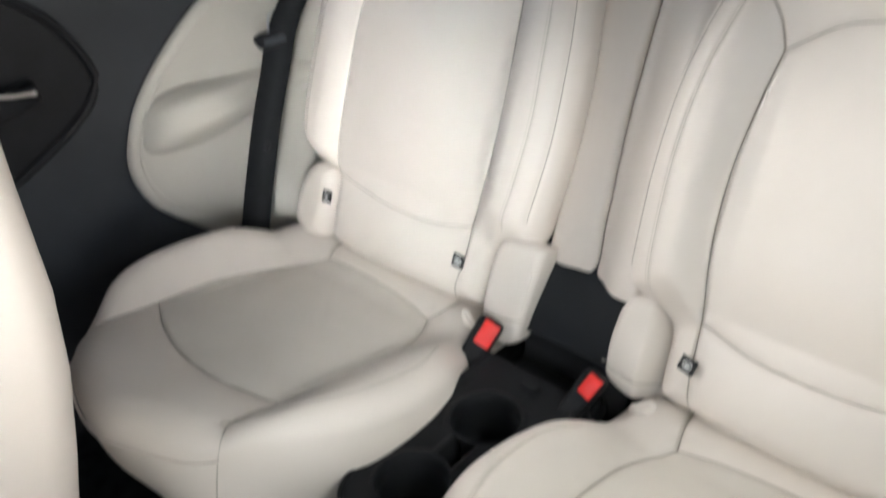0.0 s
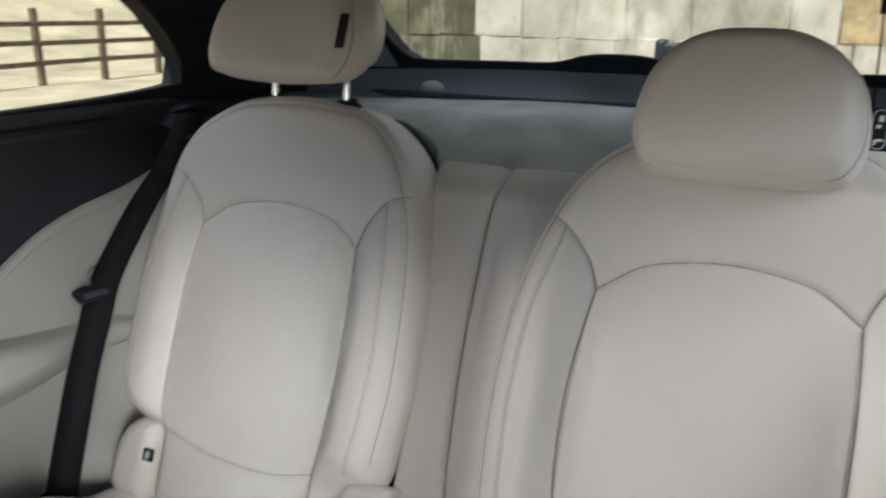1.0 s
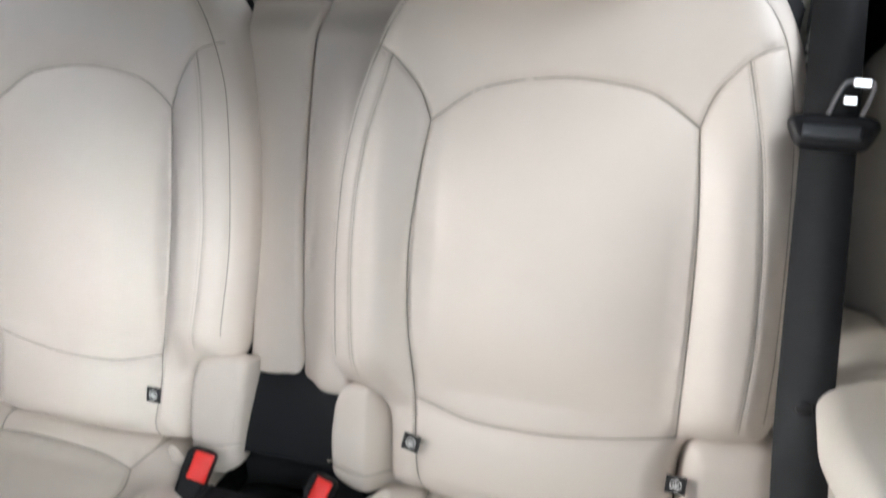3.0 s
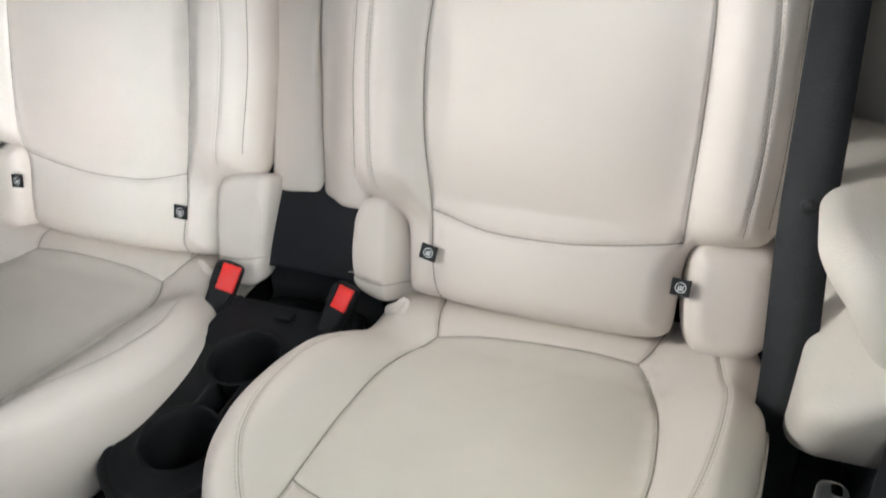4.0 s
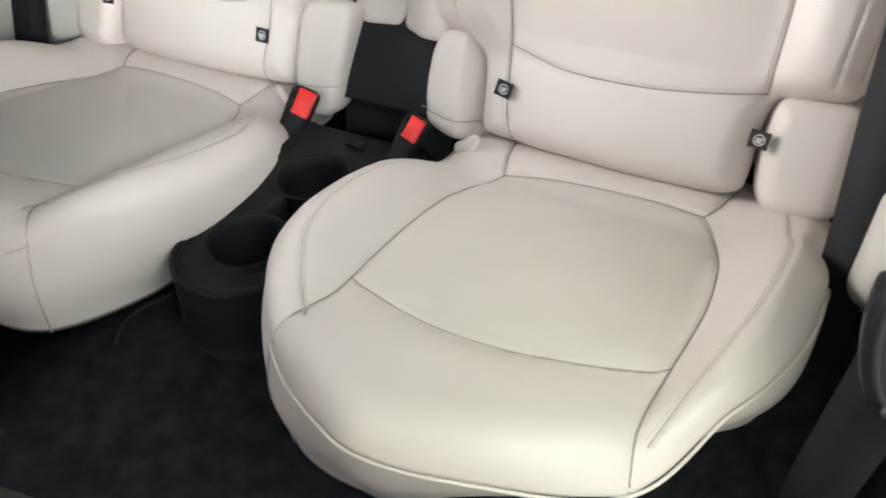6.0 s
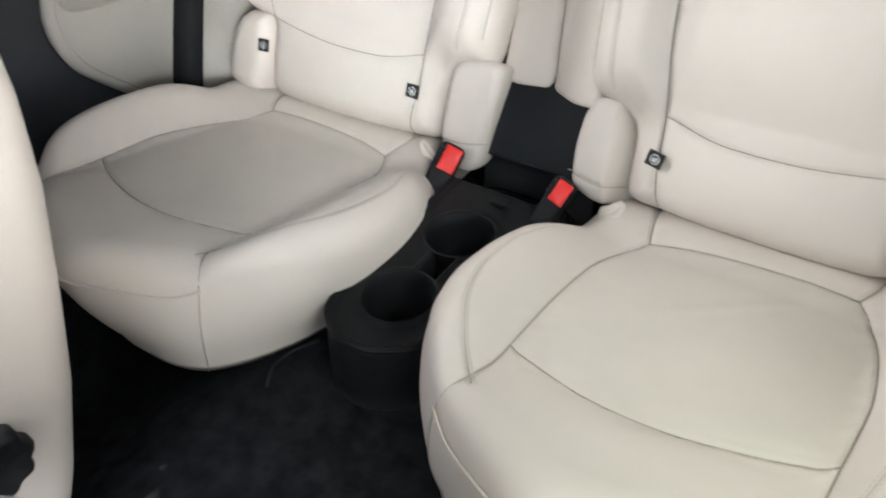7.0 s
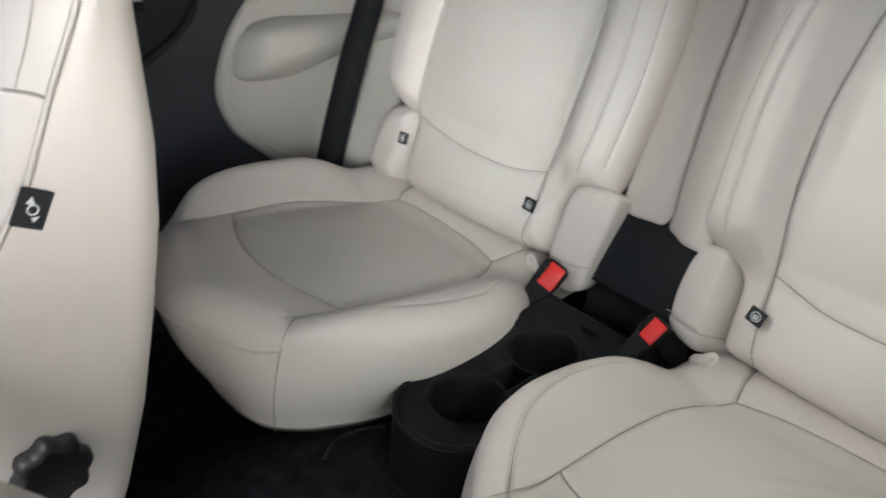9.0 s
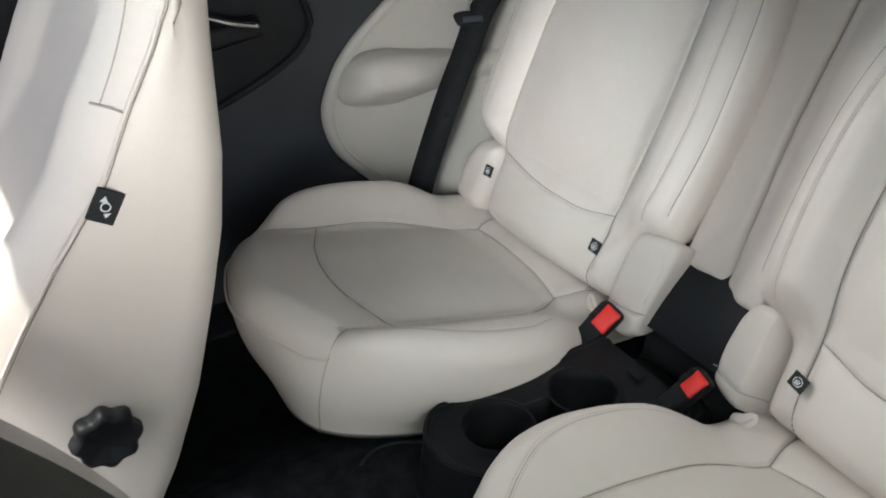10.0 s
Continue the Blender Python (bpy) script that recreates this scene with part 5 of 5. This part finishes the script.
def tipped_seat():
    """The near front seat, its backrest tipped forward for entry: a dark shell framed in cream leather."""
    s = thing("car_seat", "front seat tipped forward, dark shell edged in cream leather", "car seat", group="front seats")
    d = Vector((0, -0.61, 0.79)).normalized()
    nv = Vector((0, 0.79, 0.61))
    o = Vector((0.321, -0.70, 0.419))

    def place(p, q, h):
        p, q, h = (np.asarray(k, float) for k in (p, q, h))
        return np.stack([o.x + p, o.y + d.y * q + nv.y * h, o.z + d.z * q + nv.z * h], -1)
    rim = [(-0.15, -0.045), (-0.215, -0.005), (-0.243, 0.08), (-0.24, 0.25), (-0.215, 0.4), (-0.16, 0.5), (0.0, 0.53), (0.16, 0.5), (0.215, 0.4), (0.24, 0.25), (0.243, 0.08), (0.215, -0.005), (0.15, -0.045), (0.0, -0.055)]
    v, nrm, sets, _ = pillow(rim, (0, 0.16), lambda p, q: 0.0 * p, place, 0.12, (), 200, 40, 0.014, flip=True)
    skin("backrest", v, nrm, sets[0], LEATHER, s)
    inner = [(x * 0.85, 0.16 + (y - 0.16) * (0.92 if y > 0.16 else 1.03)) for x, y in rim]
    v, nrm, sets, _ = pillow(inner, (0, 0.16), lambda p, q: 0.004 + 0 * p, place, 0.01, (), 160, 30, 0.006, walls=3, flip=True)
    skin("back_shell", v, nrm, sets[0], SHELL, s, "dark grey back shell")
    rim2 = [(-0.22, -0.02), (-0.235, 0.2), (-0.23, 0.42), (-0.19, 0.49), (0.0, 0.51), (0.19, 0.49), (0.23, 0.42), (0.235, 0.2), (0.22, -0.02), (0.0, -0.04)]

    def place2(p, q, h):
        return np.stack([0.345 + np.asarray(p), -0.80 - np.asarray(q), 0.26 + 0.10 * np.asarray(q) + np.asarray(h)], -1)
    v, nrm, sets, _ = pillow(rim2, (0, 0.24), lambda p, q: 0.02 * ease(0.13, 0.2, np.abs(p)), place2, 0.12, (), 160, 30, 0.04, flip=True)
    skin("cushion", v, nrm, sets[0], LEATHER, s)
    bm_part("base", block((0.40, 0.5, 0.14), 0.02, 2), BLACK, s, matrix=pose(0.345, -1.04, 0.075))
    return s


tipped_seat()


# ---- plain closing walls at the front, with the windscreen opening ----
def front_wall():
    v = [(-0.75, -1.75, 0.0), (0.75, -1.75, 0.0), (0.75, -1.70, 0.74), (-0.75, -1.70, 0.74)]
    v += [(x, y - 0.04, z) for x, y, z in v]
    ob = part("wall_front", v, [(0, 1, 2, 3), (7, 6, 5, 4), (3, 2, 6, 7), (0, 4, 5, 1)], BLACK_SOFT, smooth=False)
    tagged(ob, "plain dark front bulkhead under the windscreen", "wall", kind="structure")


front_wall()

# ---- outside ----
GROUND = -0.42


def ground():
    rows = []
    for y in np.r_[np.linspace(-12, 30, 85), 60, 150, 600]:
        rows.append([(x, y, GROUND + 9.0 * float(ease(-16, -42, x)) + (0.03 * math.sin(x * 1.7) * math.sin(y * 1.3) if abs(x) > 1.5 else 0)) for x in np.r_[-600, -150, -60, -50, -42, -38, -34, np.linspace(-30, 12, 85), 60, 600]])
    v, f = sweep(rows)
    v[v[:, 1] < -11.9] += (0, -500, 0)
    ob = part("ground", v, f, GRAVEL)
    tagged(ob, "pale straw-strewn yard rising to a bank in sunshine", "ground", kind="structure")


ground()


def stone_wall():
    """An old block wall behind the car."""
    rnd = random.Random(5)
    y0 = 4.6
    DARK_X, OCHRE_X = (-3.1, -2.3), (0.15, 0.22)
    core = block((7.6, 0.3, 3.4), 0)
    wall = bm_part("wall_stone", core, MORTAR, matrix=pose(-0.6, y0 + 0.17, GROUND + 1.6))
    tagged(wall, "old pale stone block wall with dark weathering", "wall", kind="structure")
    shapes = []
    for k in range(6):
        bm = block((1, 0.12, 1), 0.02, 2)
        for vert in bm.verts:
            vert.co += Vector((rnd.uniform(-0.022, 0.022), rnd.uniform(-0.01, 0.01), rnd.uniform(-0.03, 0.03)))
        mesh = {}
        for mat in (STONE, OCHRE, DARK_STONE):
            me = bpy.data.meshes.new("stone")
            bm.to_mesh(me)
            me.materials.append(mat)
            mesh[mat.name] = me
        bm.free()
        shapes.append(mesh)
    z = GROUND
    while z < GROUND + 3.2:
        h = rnd.choice((0.26, 0.32, 0.38))
        x = -4.3 - rnd.random() * 0.3
        while x < 3.1:
            w = rnd.uniform(0.22, 0.42) if x < -1.2 else rnd.uniform(0.36, 0.62)
            if 0.6 < z + h / 2 < 1.35:
                if x < 0.07 < x + w:
                    w = 0.07 - x
                elif abs(x - 0.07) < 1e-6:
                    w = 0.23
            cx, cz = x + w / 2, z + h / 2
            mat = STONE
            if DARK_X[0] < cx < DARK_X[1] and rnd.random() < 0.9:
                mat = DARK_STONE
            if OCHRE_X[0] < cx < OCHRE_X[1] and 0.6 < cz < 1.35:
                mat = OCHRE
            ob = new("stone", rnd.choice(shapes)[mat.name])
            ob.parent = wall
            ob.matrix_world = pose(cx, y0 + rnd.uniform(-0.002, 0.002), cz, 0, rnd.uniform(-0.4, 0.4), 0) @ Matrix.Diagonal((w - 0.004, 1, h - 0.004, 1))
            x += w
        z += h


stone_wall()


def fence():
    """Post-and-rail fence along the yard."""
    f = thing("rail_fence", "weathered brown timber post-and-rail fence", "fence")
    rnd = random.Random(3)
    a, b = Vector((-13.6, 3.0, GROUND)), Vector((-16.2, 17.0, GROUND))
    n = 8
    pts = [a.lerp(b, k / n) for k in range(n + 1)]
    along = (b - a).normalized()
    ang = math.degrees(math.atan2(along.y, along.x))
    for k, p in enumerate(pts):
        w = 0.26 if k == 2 else 0.13
        bm_part("post", block((w, w, 1.5), 0.02, 1), WOOD, f, matrix=pose(p.x, p.y, GROUND + 0.72, rnd.uniform(-1, 1), rnd.uniform(-1, 1), ang))
    for h in (0.42, 0.80, 1.16):
        for p, q in zip(pts[:-1], pts[1:]):
            m = (p + q) / 2
            bm_part("rail", block(((q - p).length + 0.05, 0.05, 0.10), 0.012, 1), WOOD, f, matrix=pose(m.x + 0.08, m.y, GROUND + h + rnd.uniform(-0.015, 0.015), 0, rnd.uniform(-0.4, 0.4), ang))


fence()
